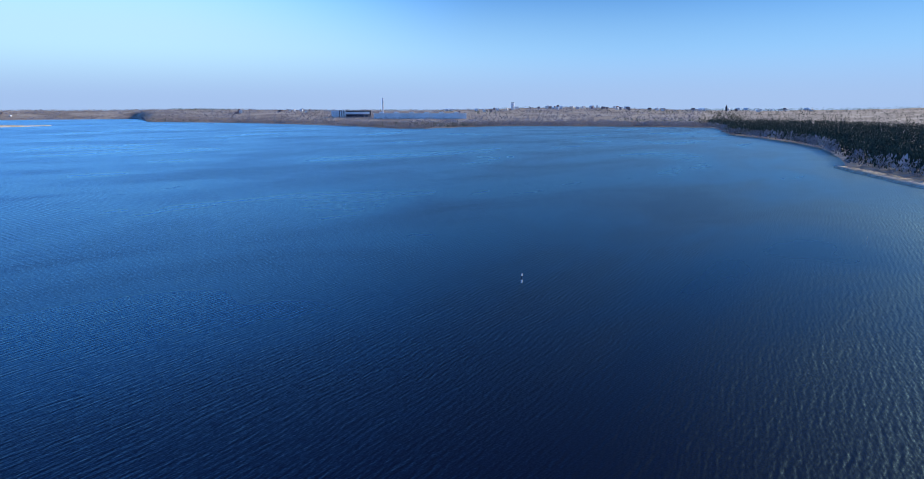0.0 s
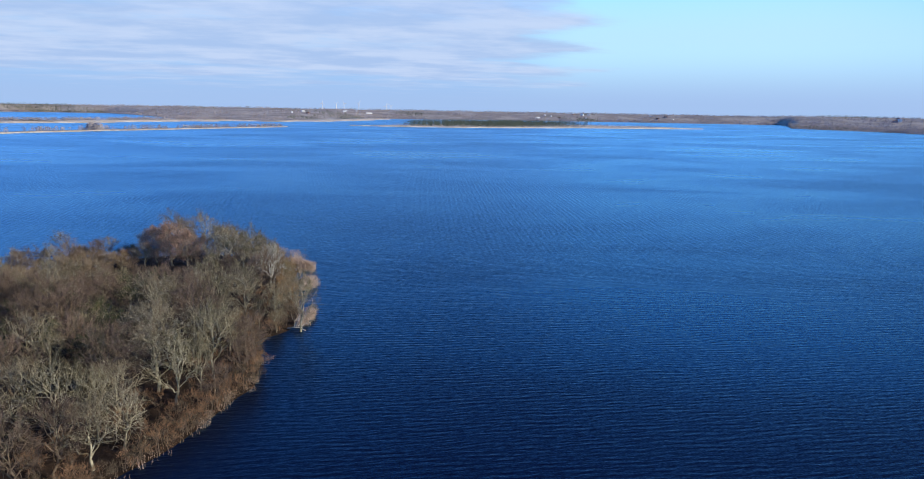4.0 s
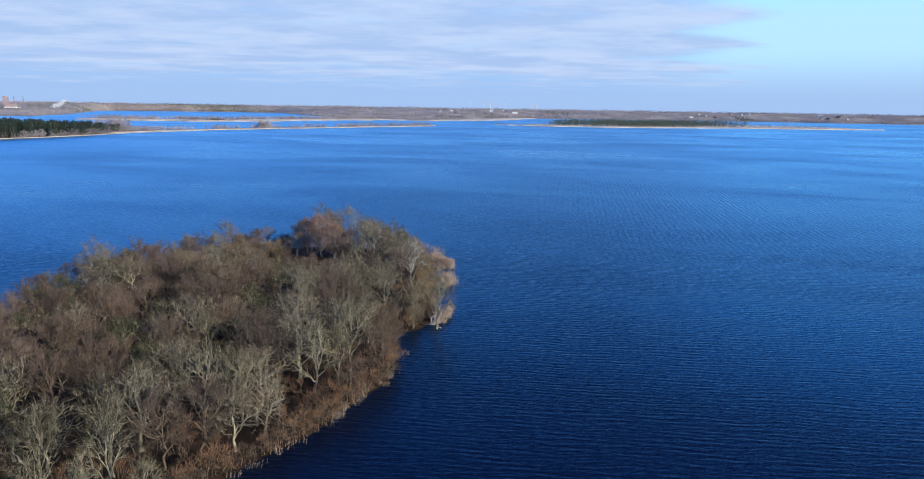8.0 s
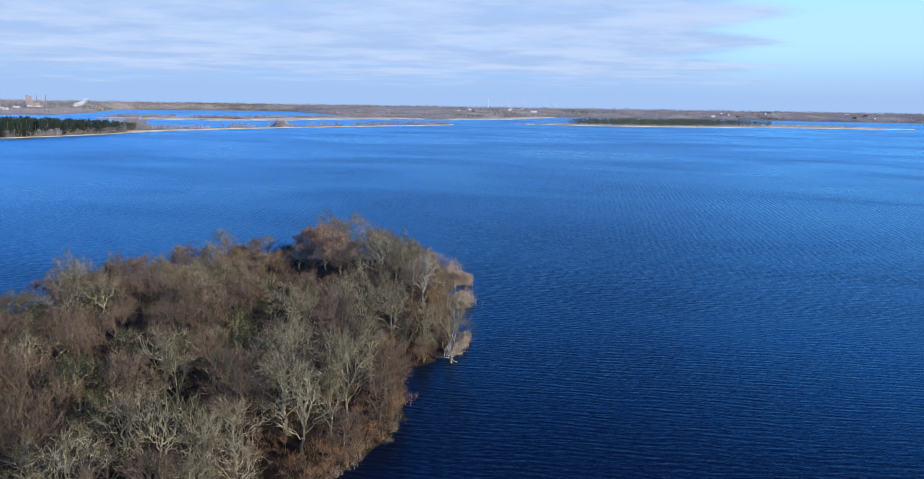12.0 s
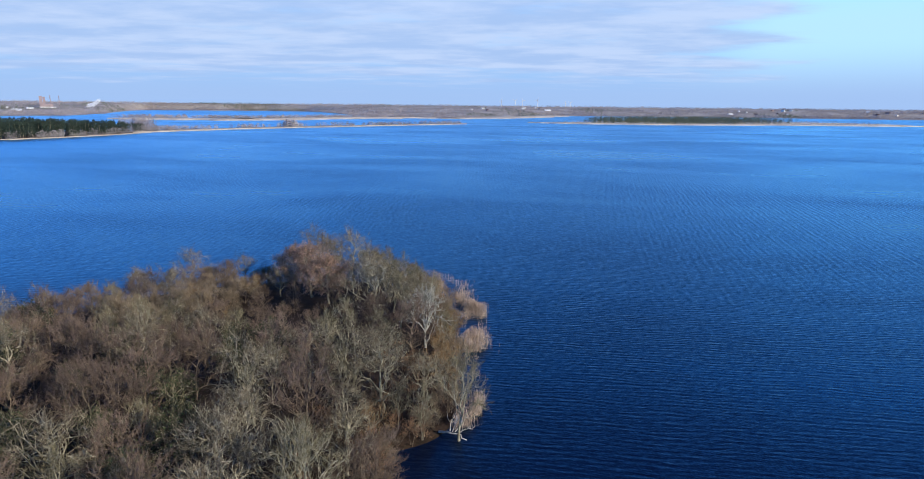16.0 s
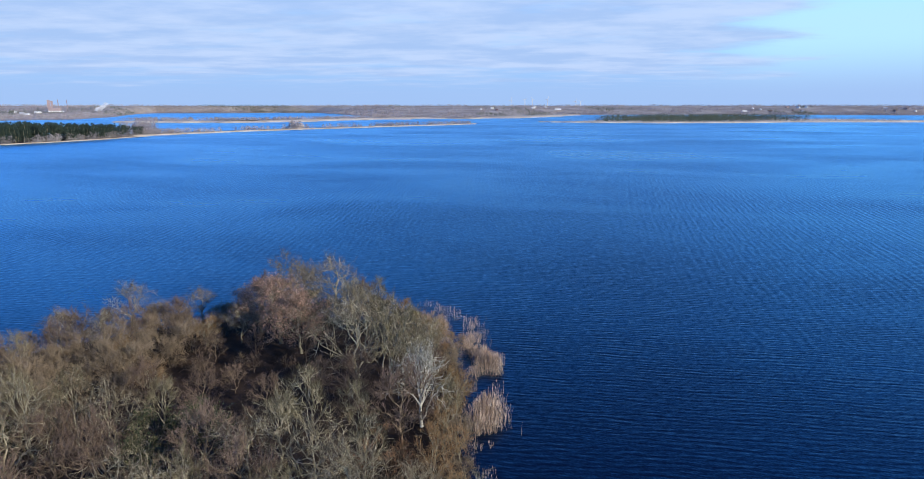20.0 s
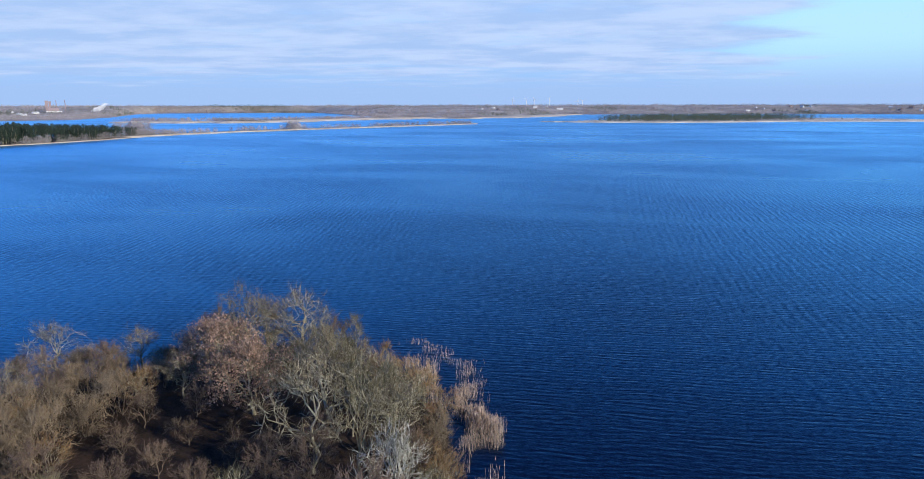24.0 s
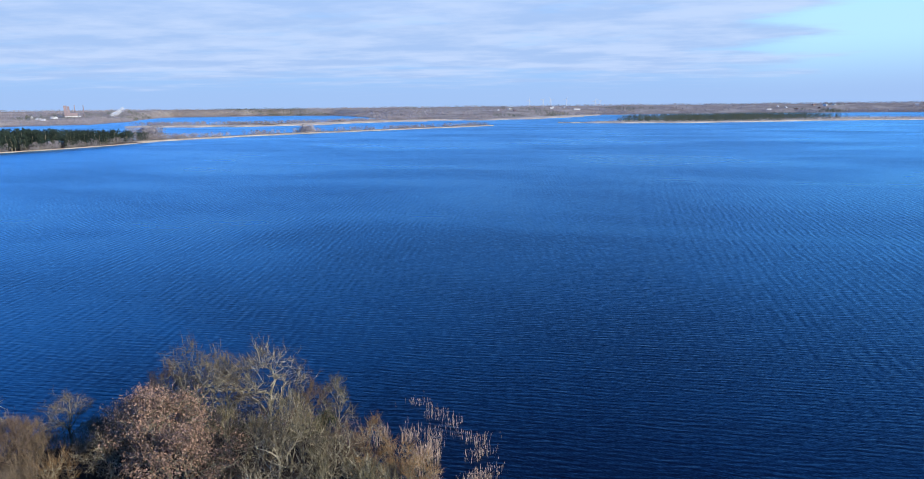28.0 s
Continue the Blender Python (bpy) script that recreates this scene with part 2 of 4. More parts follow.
M_BARK_PALE = material("pale_bark", (0.22, 0.2, 0.138), (0.48, 0.435, 0.315), 0.85, 1.0, 10, 0.4, 0.15)
M_BARK_WHITE = material("white_bark", (0.38, 0.36, 0.3), (0.66, 0.63, 0.54), 0.85, 1.0, 10, 0.4)
M_BARK_DARK = material("dark_bark", (0.12, 0.09, 0.063), (0.28, 0.215, 0.15), 0.9, 1.2, 14, 0.5, 0.25)
M_DEADWOOD = material("bleached_deadwood", (0.48, 0.44, 0.38), (0.72, 0.68, 0.62), 0.85, 1.0, 10, 0.3)
M_TWIG = material("grey_brown_twigs", (0.098, 0.076, 0.051), (0.2, 0.158, 0.108), 0.9, 0.5, 4, 0.0, 0.4)
M_TWIG_RED = material("purple_brown_twigs", (0.11, 0.077, 0.06), (0.215, 0.155, 0.122), 0.9, 0.5, 4, 0.0, 0.4)
M_TWIG_OLIVE = material("olive_twigs", (0.095, 0.081, 0.046), (0.195, 0.17, 0.1), 0.9, 0.5, 4, 0.0, 0.4)
M_TWIG_OCHRE = material("ochre_twigs", (0.2, 0.12, 0.058), (0.36, 0.235, 0.12), 0.9, 0.5, 4, 0.0, 0.25)
M_TWIG_RUSSET = material("russet_twigs", (0.19, 0.105, 0.056), (0.36, 0.215, 0.125), 0.9, 0.5, 4, 0.0, 0.3)
M_TWIG_STRAW = material("straw_twigs", (0.17, 0.13, 0.085), (0.32, 0.255, 0.18), 0.9, 0.5, 4, 0.0, 0.3)
M_LEAF_RUST = material("rust_leaves", (0.3, 0.185, 0.13), (0.48, 0.325, 0.24), 0.85, 0.6, 3, 0.0, 0.25, island=True)
M_LEAF_IVY = material("ivy_leaves", (0.03, 0.042, 0.018), (0.07, 0.085, 0.036), 0.7, 0.6, 3, 0.0, 0.25, island=True)
M_REED = material("dry_reed", (0.38, 0.28, 0.21), (0.62, 0.49, 0.40), 0.9, 0.4, 3, 0.0, 0.2, island=True)
M_PINE = material("pine_needles", (0.022, 0.038, 0.03), (0.06, 0.085, 0.062), 0.9, 0.05, 0.5, 0.0, 0.3, island=True)
# paled towards lavender-grey: distance haze mixed into the twig colour
M_WOOD_HAZED = material("bare_far_wood", (0.27, 0.245, 0.258), (0.42, 0.385, 0.395), 0.95, 0.01, 0.1, 0.0, 0.2, island=True)
# needle green paled for distance haze, unlike the nearer pines
M_PINE_HAZED = material("hazed_pine_needles", (0.07, 0.09, 0.06), (0.145, 0.165, 0.11), 0.9, 0.05, 0.5, 0.0, 0.25, island=True)
# sunlight put into the beige, as the sun lamp leaves this belt dull
M_WOOD_SUNLIT = material("sunlit_shore_wood", (0.36, 0.29, 0.255), (0.52, 0.43, 0.38), 0.95, 0.02, 0.2, 0.0, 0.2, island=True)
M_WHITE = material("white_cladding", (0.66, 0.66, 0.66), (0.82, 0.82, 0.82), 0.7, 0.02, 0.2, 0.0)
M_DARK = material("dark_cladding", (0.03, 0.03, 0.045), (0.07, 0.07, 0.09), 0.7, 0.02, 0.2, 0.0)
M_BRICK = material("red_cladding", (0.27, 0.21, 0.22), (0.37, 0.3, 0.31), 0.85, 0.02, 0.2, 0.0)
M_ROOF = material("roof_tiles", (0.16, 0.08, 0.06), (0.28, 0.15, 0.11), 0.85, 0.1, 1.0, 0.0, 0.3)
M_STEAM = material("steam", (0.85, 0.85, 0.87), (0.95, 0.95, 0.95), 1.0, 0.02, 0.2, 0.0, spec=0.0)
M_PLASTIC = material("white_paint", (0.7, 0.7, 0.68), (0.85, 0.85, 0.83), 0.5, 1.0, 8.0, 0.0)


# ---------------------------------------------------------------- helpers
def empty(name):
    return new(name)


def mesh_of(name, verts, faces, mat, smooth=False):
    me = bpy.data.meshes.new(name)
    me.from_pydata(verts, [], faces)
    me.materials.append(mat)
    if smooth:
        me.shade_smooth()
    me.update()
    return me


def tri_mesh(name, tris, mat):
    """A mesh of loose triangles from an array (n, 3, 3)."""
    tris = np.asarray(tris, dtype=np.float32)
    n = len(tris)
    me = bpy.data.meshes.new(name)
    me.vertices.add(3 * n), me.loops.add(3 * n), me.polygons.add(n)
    me.vertices.foreach_set("co", tris.reshape(-1))
    me.loops.foreach_set("vertex_index", np.arange(3 * n, dtype=np.int32))
    me.polygons.foreach_set("loop_start", np.arange(0, 3 * n, 3, dtype=np.int32))
    me.materials.append(mat)
    me.update(calc_edges=True)
    me.validate()
    return me


def child(name, me, parent, label="", m=None):
    ob = new(name, me)
    ob.parent = parent
    if m is not None:
        ob.matrix_basis = m
    if label:
        ob["label"] = label
    return ob


def box(sx, sy, sz, x=0, y=0, z=0):
    """Verts and faces of a box standing on z."""
    v = [(x + a * sx / 2, y + b * sy / 2, z + c * sz) for c in (0, 1) for a, b in ((-1, -1), (1, -1), (1, 1), (-1, 1))]
    return v, [(3, 2, 1, 0), (4, 5, 6, 7), (0, 1, 5, 4), (1, 2, 6, 5), (2, 3, 7, 6), (3, 0, 4, 7)]


def tube(V, F, pts, rad, sides):
    """Adds a tapered tube along a line of points to the lists."""
    pts = [np.asarray(p, float) for p in pts]
    rings = []
    for k, p in enumerate(pts):
        d = pts[min(k + 1, len(pts) - 1)] - pts[max(k - 1, 0)]
        d = d / (np.linalg.norm(d) + 1e-9)
        a = np.cross(d, (0.31, 0.77, 0.55) if abs(d[2]) > 0.6 else (0, 0, 1.0))
        a /= np.linalg.norm(a) + 1e-9
        b = np.cross(d, a)
        base = len(V)
        for s in range(sides):
            w = 2 * math.pi * s / sides
            V.append(tuple(p + rad[k] * (math.cos(w) * a + math.sin(w) * b)))
        rings.append(base)
    for r0, r1 in zip(rings, rings[1:]):
        for s in range(sides):
            F.append((r0 + s, r0 + (s + 1) % sides, r1 + (s + 1) % sides, r1 + s))
    F.append(tuple(rings[-1] + s for s in range(sides)))


def unit(v):
    return v / (np.linalg.norm(v) + 1e-9)


def blades(base, direction, length, width, rng):
    """Slender triangles: (n,3) roots, (n,3) unit directions, lengths and widths."""
    side = np.cross(direction, rng.normal(0, 1, base.shape))
    side /= np.linalg.norm(side, axis=1, keepdims=True) + 1e-9
    w = (width / 2)[:, None]
    return np.stack((base - side * w, base + side * w, base + direction * length[:, None]), axis=1)


def bend(rng, p, q, up, steps, wob):
    """A crooked bow from p to q that first goes up."""
    p, q = np.array(p, float), np.array(q, float)
    c = p + (q - p) * 0.45 + np.array((0, 0, up))
    size = np.linalg.norm(q - p)
    pts = []
    for k in range(steps + 1):
        t = k / steps
        x = (1 - t) ** 2 * p + 2 * t * (1 - t) * c + t * t * q
        pts.append(x + (rng.normal(0, wob * size / steps, 3) if 0 < k else 0))
    return pts


def sprays(p, d1, d2, ln, width, rng):
    """Forked-off branchlets as tapered ribbons of two bends: (n,3) roots, first and second directions, lengths. Also gives their bends and tips."""
    q = p + d1 * ln[:, None]
    r = q + d2 * (ln * 0.9)[:, None]
    side = np.cross(d1, rng.normal(0, 1, p.shape))
    side /= np.linalg.norm(side, axis=1, keepdims=True) + 1e-9
    w = side * (width / 2)[:, None]
    T = np.concatenate((np.stack((p - w, p + w, q + w * 0.7), axis=1), np.stack((p - w, q + w * 0.7, q - w * 0.7), axis=1), np.stack((q - w * 0.7, q + w * 0.7, r), axis=1)))
    return T, q, r


def norm_rows(a):
    return a / (np.linalg.norm(a, axis=1, keepdims=True) + 1e-9)


def tree_meshes(seed, h, spread, boughs, trunk_r, fork=0.28, wob=0.3, branches=8, subs=7, twigs=5, twig_len=1.0, twig_w=0.042, stems=1, low=104, up=0.14, crown=0.54, rise=0.25, sub_w=0.05):
    """The meshes of one leafless tree: trunk, a list of boughs with their branches, and the triangles of branchlets and twigs."""
    rng = np.random.default_rng(seed)
    TV, TF, BO, root, lead = [], [], [], [], []
    centre, rz = np.array((0, 0, h * crown)), h * (1 - crown)
    lump = rng.uniform(0.75, 1.12, 12)

    def dome(a, pol, k=1.0):
        k *= lump[int(a / (2 * math.pi) * 6) % 6 + (6 if pol > 0.8 else 0)]
        return centre + k * np.array((spread * math.sin(pol) * math.cos(a), spread * math.sin(pol) * math.sin(a), rz * math.cos(pol)))

    for s in range(stems):
        off = np.array((0, 0, -0.4)) if stems == 1 else np.array((rng.normal(0, 0.4), rng.normal(0, 0.4), -0.4))
        tip = (rng.normal(0, 0.06 * h), rng.normal(0, 0.06 * h), h * 0.86) if stems == 1 else dome(rng.uniform(0, 6.28), rng.uniform(0.1, 0.7), 0.75)
        tp = bend(rng, off, tip, 0, 8, 0.14)
        tube(TV, TF, tp, [trunk_r * (1.4 if k == 0 else 1) * (1 - 0.115 * k) for k in range(9)], 6)
        nb = boughs if stems == 1 else max(2, boughs // stems)
        for b in range(nb):
            f = fork * 0.75 + (0.88 - fork * 0.75) * (b + rng.random() * 0.6) / nb
            k = min(int(f * 8), 7)
            p = tp[k] + (tp[k + 1] - tp[k]) * (f * 8 - k)
            a = (2.4 * b + rng.normal(0, 0.35) + s * 1.9) % (2 * math.pi)
            pol = radians(low) * (1 - 0.85 * (b + 0.5) / nb) + rng.normal(0, 0.12)
            q = dome(a, pol, rng.uniform(0.72, 0.9))
            ln = np.linalg.norm(q - p)
            bp = bend(rng, p, q, -up * ln if rng.random() < 0.3 else up * ln, 7, wob)
            r0 = trunk_r * (0.62 - 0.36 * f)
            V, F = [], []
            tube(V, F, bp, [r0 * (1 - 0.125 * i) for i in range(8)], 5)
            for c in range(branches):
                g = 0.2 + 0.8 * (c + rng.random()) / branches
                i = min(int(g * 7), 6)
                x = bp[i] + (bp[i + 1] - bp[i]) * (g * 7 - i)
                e = dome((a + rng.normal(0, 0.55)) % (2 * math.pi), min(pol + rng.normal(0, 0.4), 2.1), rng.uniform(0.84, 1.02))
                e = x + (e - x) * min(1.0, 0.55 * spread / (np.linalg.norm(e - x) + 1e-6))
                cp = bend(rng, x, e, 0.1 * np.linalg.norm(e - x), 4, wob * 1.15)
                tube(V, F, cp, [max(r0 * 0.42 * (1 - 0.2 * i2), 0.018) for i2 in range(5)], 3)
                for _ in range(subs):
                    u = rng.uniform(0.6, 4.0)
                    i2 = min(int(u), 3)
                    root.append(cp[i2] + (cp[i2 + 1] - cp[i2]) * (u - i2))
                    lead.append(unit(cp[i2 + 1] - cp[i2]))
            BO.append((V, F))
    root, lead = np.array(root), np.array(lead)
    n = len(root)
    out = norm_rows(root - centre)
    d1 = norm_rows(lead * 0.75 + out * 0.35 + rng.normal(0, 0.42, (n, 3)) + np.array((0, 0, rise)))
    d2 = norm_rows(d1 + rng.normal(0, 0.35, (n, 3)) + np.array((0, 0, rise)))
    ln = rng.uniform(0.5, 1.0, n) * min(1.0, spread / 4.5)
    T, q, r = sprays(root, d1, d2, ln, np.full(n, sub_w), rng)
    parts = []
    for k in range(twigs):
        t = rng.random((n, 1))
        o = np.where(t < 0.5, root + (q - root) * (2 * t), q + (r - q) * (2 * t - 1))
        d = norm_rows(np.where(t < 0.5, d1, d2) * 0.9 + rng.normal(0, 0.5, (n, 3)) + np.array((0, 0, rise)))
        parts.append(blades(o, d, rng.uniform(0.5, 1.2, n) * twig_len, np.full(n, twig_w), rng))
    return (TV, TF), BO, T, np.concatenate(parts), np.concatenate((q, r))


def leaf_cloud(rng, roots, count, size):
    """Small leaf triangles hung round the twigs."""
    c = roots[rng.integers(0, len(roots), count)] + rng.normal(0, 0.35, (count, 3))
    a, b = rng.normal(0, 1, (count, 3)), rng.normal(0, 1, (count, 3))
    a *= size / np.linalg.norm(a, axis=1, keepdims=True)
    b *= size / np.linalg.norm(b, axis=1, keepdims=True)
    return np.stack((c - a * 0.5, c + a * 0.5, c + b), axis=1)


def tree_thing(name, label, category, group, bark, twig, seed, leaves=None, leaf_count=0, leaf_size=0.25, **kw):
    """Builds a tree as a thing with trunk, boughs and crown of twigs; leaves: material of leaves still hanging."""
    trunk, bo, fine, tw, roots = tree_meshes(seed, **kw)
    ob = empty(name)
    tagged(ob, label, category, group)
    child("trunk", mesh_of("trunk", *trunk, bark, True), ob)
    for V, F in bo:
        child("bough", mesh_of("bough", V, F, bark, True), ob)
    tagged(child("inner_crown", tri_mesh("inner_crown", fine, bark), ob), kind="stuff")
    child("crown", tri_mesh("crown", tw, twig), ob)
    if leaves:
        rng = np.random.default_rng(seed + 99)
        child("foliage", tri_mesh("foliage", leaf_cloud(rng, roots, leaf_count, leaf_size), leaves), ob)
    return ob


def smooth_closed(points, per=6):
    """A closed Catmull-Rom line through the points."""
    P = np.array(points, float)
    n, out = len(P), []
    for i in range(n):
        a, b, c, d = P[i - 1], P[i], P[(i + 1) % n], P[(i + 2) % n]
        for k in range(per):
            t = k / per
            out.append(0.5 * (2 * b + (c - a) * t + (2 * a - 5 * b + 4 * c - d) * t ** 2 + (3 * b - a - 3 * c + d) * t ** 3))
    return np.array(out)


def inside(P, x, y):
    """Whether x, y lies within the outline P."""
    x0, y0 = P[:, 0], P[:, 1]
    x1, y1 = np.roll(x0, -1), np.roll(y0, -1)
    hit = ((y0 > y) != (y1 > y)) & (x < (x1 - x0) * (y - y0) / (y1 - y0 + 1e-12) + x0)
    return bool(hit.sum() % 2)


def land(name, outline, mat, height, rim, label, jag=0.0, per=5, rings=6):
    """A low island: a sheet that rises from below the water to its middle. Returns the outline used."""
    P = smooth_closed(outline, per)
    if jag:
        P = P + np.array([(noise.noise((p[0] / (8 * jag), p[1] / (8 * jag), 3.1)) * jag, noise.noise((p[0] / (8 * jag), p[1] / (8 * jag), 9.7)) * jag) for p in P])
    c = P.mean(axis=0)
    V, F, n = [], [], len(P)
    levels = [(1 + rim, -0.6), (1.0, 0.05)] + [(1 - (k + 1) / (rings + 0.5), height * min(1, 0.35 + 0.65 * (k + 1) / rings)) for k in range(rings)]
    for s, z in levels:
        for p in P:
            q = c + (p - c) * s
            V.append((q[0], q[1], z + (0.25 * height * noise.noise((q[0] / 9, q[1] / 9, 0)) if z > 0.1 else 0)))
    for r in range(len(levels) - 1):
        for k in range(n):
            F.append((r * n + k, r * n + (k + 1) % n, (r + 1) * n + (k + 1) % n, (r + 1) * n + k))
    F.append(tuple((len(levels) - 1) * n + k for k in range(n)))
    ob = new(name, mesh_of(name, V, F, mat, True))
    tagged(ob, label, "ground", kind="structure")
    return P


def strip(name, line, mat, label, height=1.7, steps=8, jag=0.4):
    """A long low strip of land along (x, y, width) points, ragged at its edges."""
    P = np.array(line, float)
    V, F = [], []
    n = (len(P) - 1) * steps + 1
    for i in range(n):
        k, t = min(i // steps, len(P) - 2), i / steps - min(i // steps, len(P) - 2)
        p = P[k] + (P[k + 1] - P[k]) * t
        d = unit(np.array((*(P[k + 1] - P[k])[:2], 0)))
        side = np.array((-d[1], d[0], 0))
        w0 = p[2] * (0.5 + jag * noise.noise((i * 0.31, 1.7, len(P))))
        w1 = p[2] * (0.5 + jag * noise.noise((i * 0.37, 8.2, len(P))))
        c = np.array((p[0], p[1], 0))
        for o, z in ((-w0 - 3, -0.6), (-w0, 0.1), (-w0 * 0.93, height), (w1 * 0.93, height), (w1, 0.1), (w1 + 3, -0.6)):
            V.append(tuple(c + side * o + np.array((0, 0, z))))
    for i in range(n - 1):
        for j in range(5):
            F.append((i * 6 + j, i * 6 + j + 1, i * 6 + j + 7, i * 6 + j + 6))
    tagged(new(name, mesh_of(name, V, F, mat, True)), label, "ground", kind="structure")


# ---------------------------------------------------------------- water and land
def lake():
    V, F = [(0, -100, 0)], []
    radii, seg = (60, 150, 300, 600, 1200, 2400, 4800, 4950), 48
    for r in radii:
        for k in range(seg):
            a = 2 * math.pi * k / seg
            V.append((r * math.sin(a), -100 + r * math.cos(a), 0))
    for k in range(seg):
        F.append((0, 1 + (k + 1) % seg, 1 + k))
    for i in range(len(radii) - 1):
        for k in range(seg):
            F.append((1 + i * seg + k, 1 + i * seg + (k + 1) % seg, 1 + (i + 1) * seg + (k + 1) % seg, 1 + (i + 1) * seg + k))
    tagged(new("water", mesh_of("water", V, F, M_WATER)), "deep blue lake water rippled by the wind", "water", kind="structure")


lake()

ORIGIN = (0.0, -100.0)
# shore of the mainland round the lake: bearing in degrees and distance
SHORE = ((-180, 1500), (-60, 1600), (-48, 2300), (-42.5, 2720), (-38.5, 2770), (-36, 3300), (-34.4, 4400), (-33.4, 4730), (-24.5, 4730), (-23, 4600), (-21, 4500), (-18, 3500), (-15.5, 2750), (-13, 2650),
         (-9.5, 2560), (-5.5, 2750), (-1.5, 3400), (0.1, 3600), (8, 3800), (23, 4100), (30, 4250), (33.2, 4250), (34, 3200), (41, 2830), (48, 2350),
         (54.5, 1900), (57, 1900), (63.2, 2200), (72.7, 2190), (80.6, 2140), (82.4, 1560), (85.4, 1370), (90, 1066), (93, 737), (96, 660), (99, 590),
         (110, 500), (125, 700), (150, 1200), (180, 1500))
S_AZ, S_R = np.array([s[0] for s in SHORE], float), np.array([s[1] for s in SHORE], float)


def shore(az):
    return float(np.interp(az, S_AZ, S_R)) * (1 + 0.008 * noise.noise((az * 1.3, 0, 5)))


def far_edge(az):
    """Distance at which the land closes the view; an inlet in the north-west reaches further out."""
    return float(np.interp(az, (-36, -34.5, -22, -19), (4780, 4900, 4900, 4780)))


def terrain(az, d):
    """Height of the mainland: lifted far out to meet the camera's horizon, with low hills to the east."""
    d0 = max(shore(az), 2600)
    w = min(1.0, max(0.0, (d - d0) / (far_edge(az) - d0)))
    z = 51 * (1 - 1 / (1 + 9 * w ** 2.5))
    hill = 22 * math.exp(-((az - 68) / 7) ** 2) + 20 * math.exp(-((az - 97) / 7) ** 2) + 9 * math.exp(-((az - 38) / 5) ** 2)
    return z + w * w * hill + w * 4 * noise.noise((az * 0.4, d / 600, 2)) + 1.2


def spot(az, d, z=None):
    a = radians(az)
    return (ORIGIN[0] + d * math.sin(a), ORIGIN[1] + d * math.cos(a), terrain(az, d) if z is None else z)


def mainland():
    V, F = [], []
    azs = np.concatenate((np.arange(-180, -60, 6), np.arange(-60, 110, 0.5), np.arange(110, 180.1, 5)))
    fr = (0.0, 0.004, 0.03, 0.08, 0.15, 0.25, 0.35, 0.45, 0.55, 0.65, 0.75, 0.85, 0.93, 1.0)
    for az in azs:
        r0 = shore(az)
        for k, f in enumerate(fr):
            d = r0 + (far_edge(az) - r0) * f
            x, y, z = spot(az, d)
            V.append((x, y, -0.8 if k == 0 else (0.5 if k == 1 else z)))
    n = len(fr)
    for i in range(len(azs) - 1):
        for k in range(n - 1):
            F.append((i * n + k, (i + 1) * n + k, (i + 1) * n + k + 1, i * n + k + 1))
    tagged(new("ground", mesh_of("ground", V, F, M_FIELD, True)), "winter farmland and woods round the lake, raised to the camera's horizon", "ground", kind="structure")


mainland()

ISLAND = ((-21, -68), (-15, -57), (-11.4, -50), (-8.5, -41), (-5.6, -30), (-6.2, -19), (-9.8, -7), (-3.6, -0.5), (-1.8, 9), (-3.6, 22), (-6.2, 34), (-8, 46), (-10.5, 60),
          (-15, 71), (-24, 79), (-38, 87), (-54, 87), (-71, 80), (-89, 67), (-102, 47), (-104, 8), (-96, -25), (-90, -65), (-70, -98), (-42, -98), (-28, -82))
SHORELINE = land("ground_island", ISLAND, M_LITTER, 1.3, 0.03, "wooded island floor of dead leaves, darkened for canopy shade", jag=0.9, per=6)


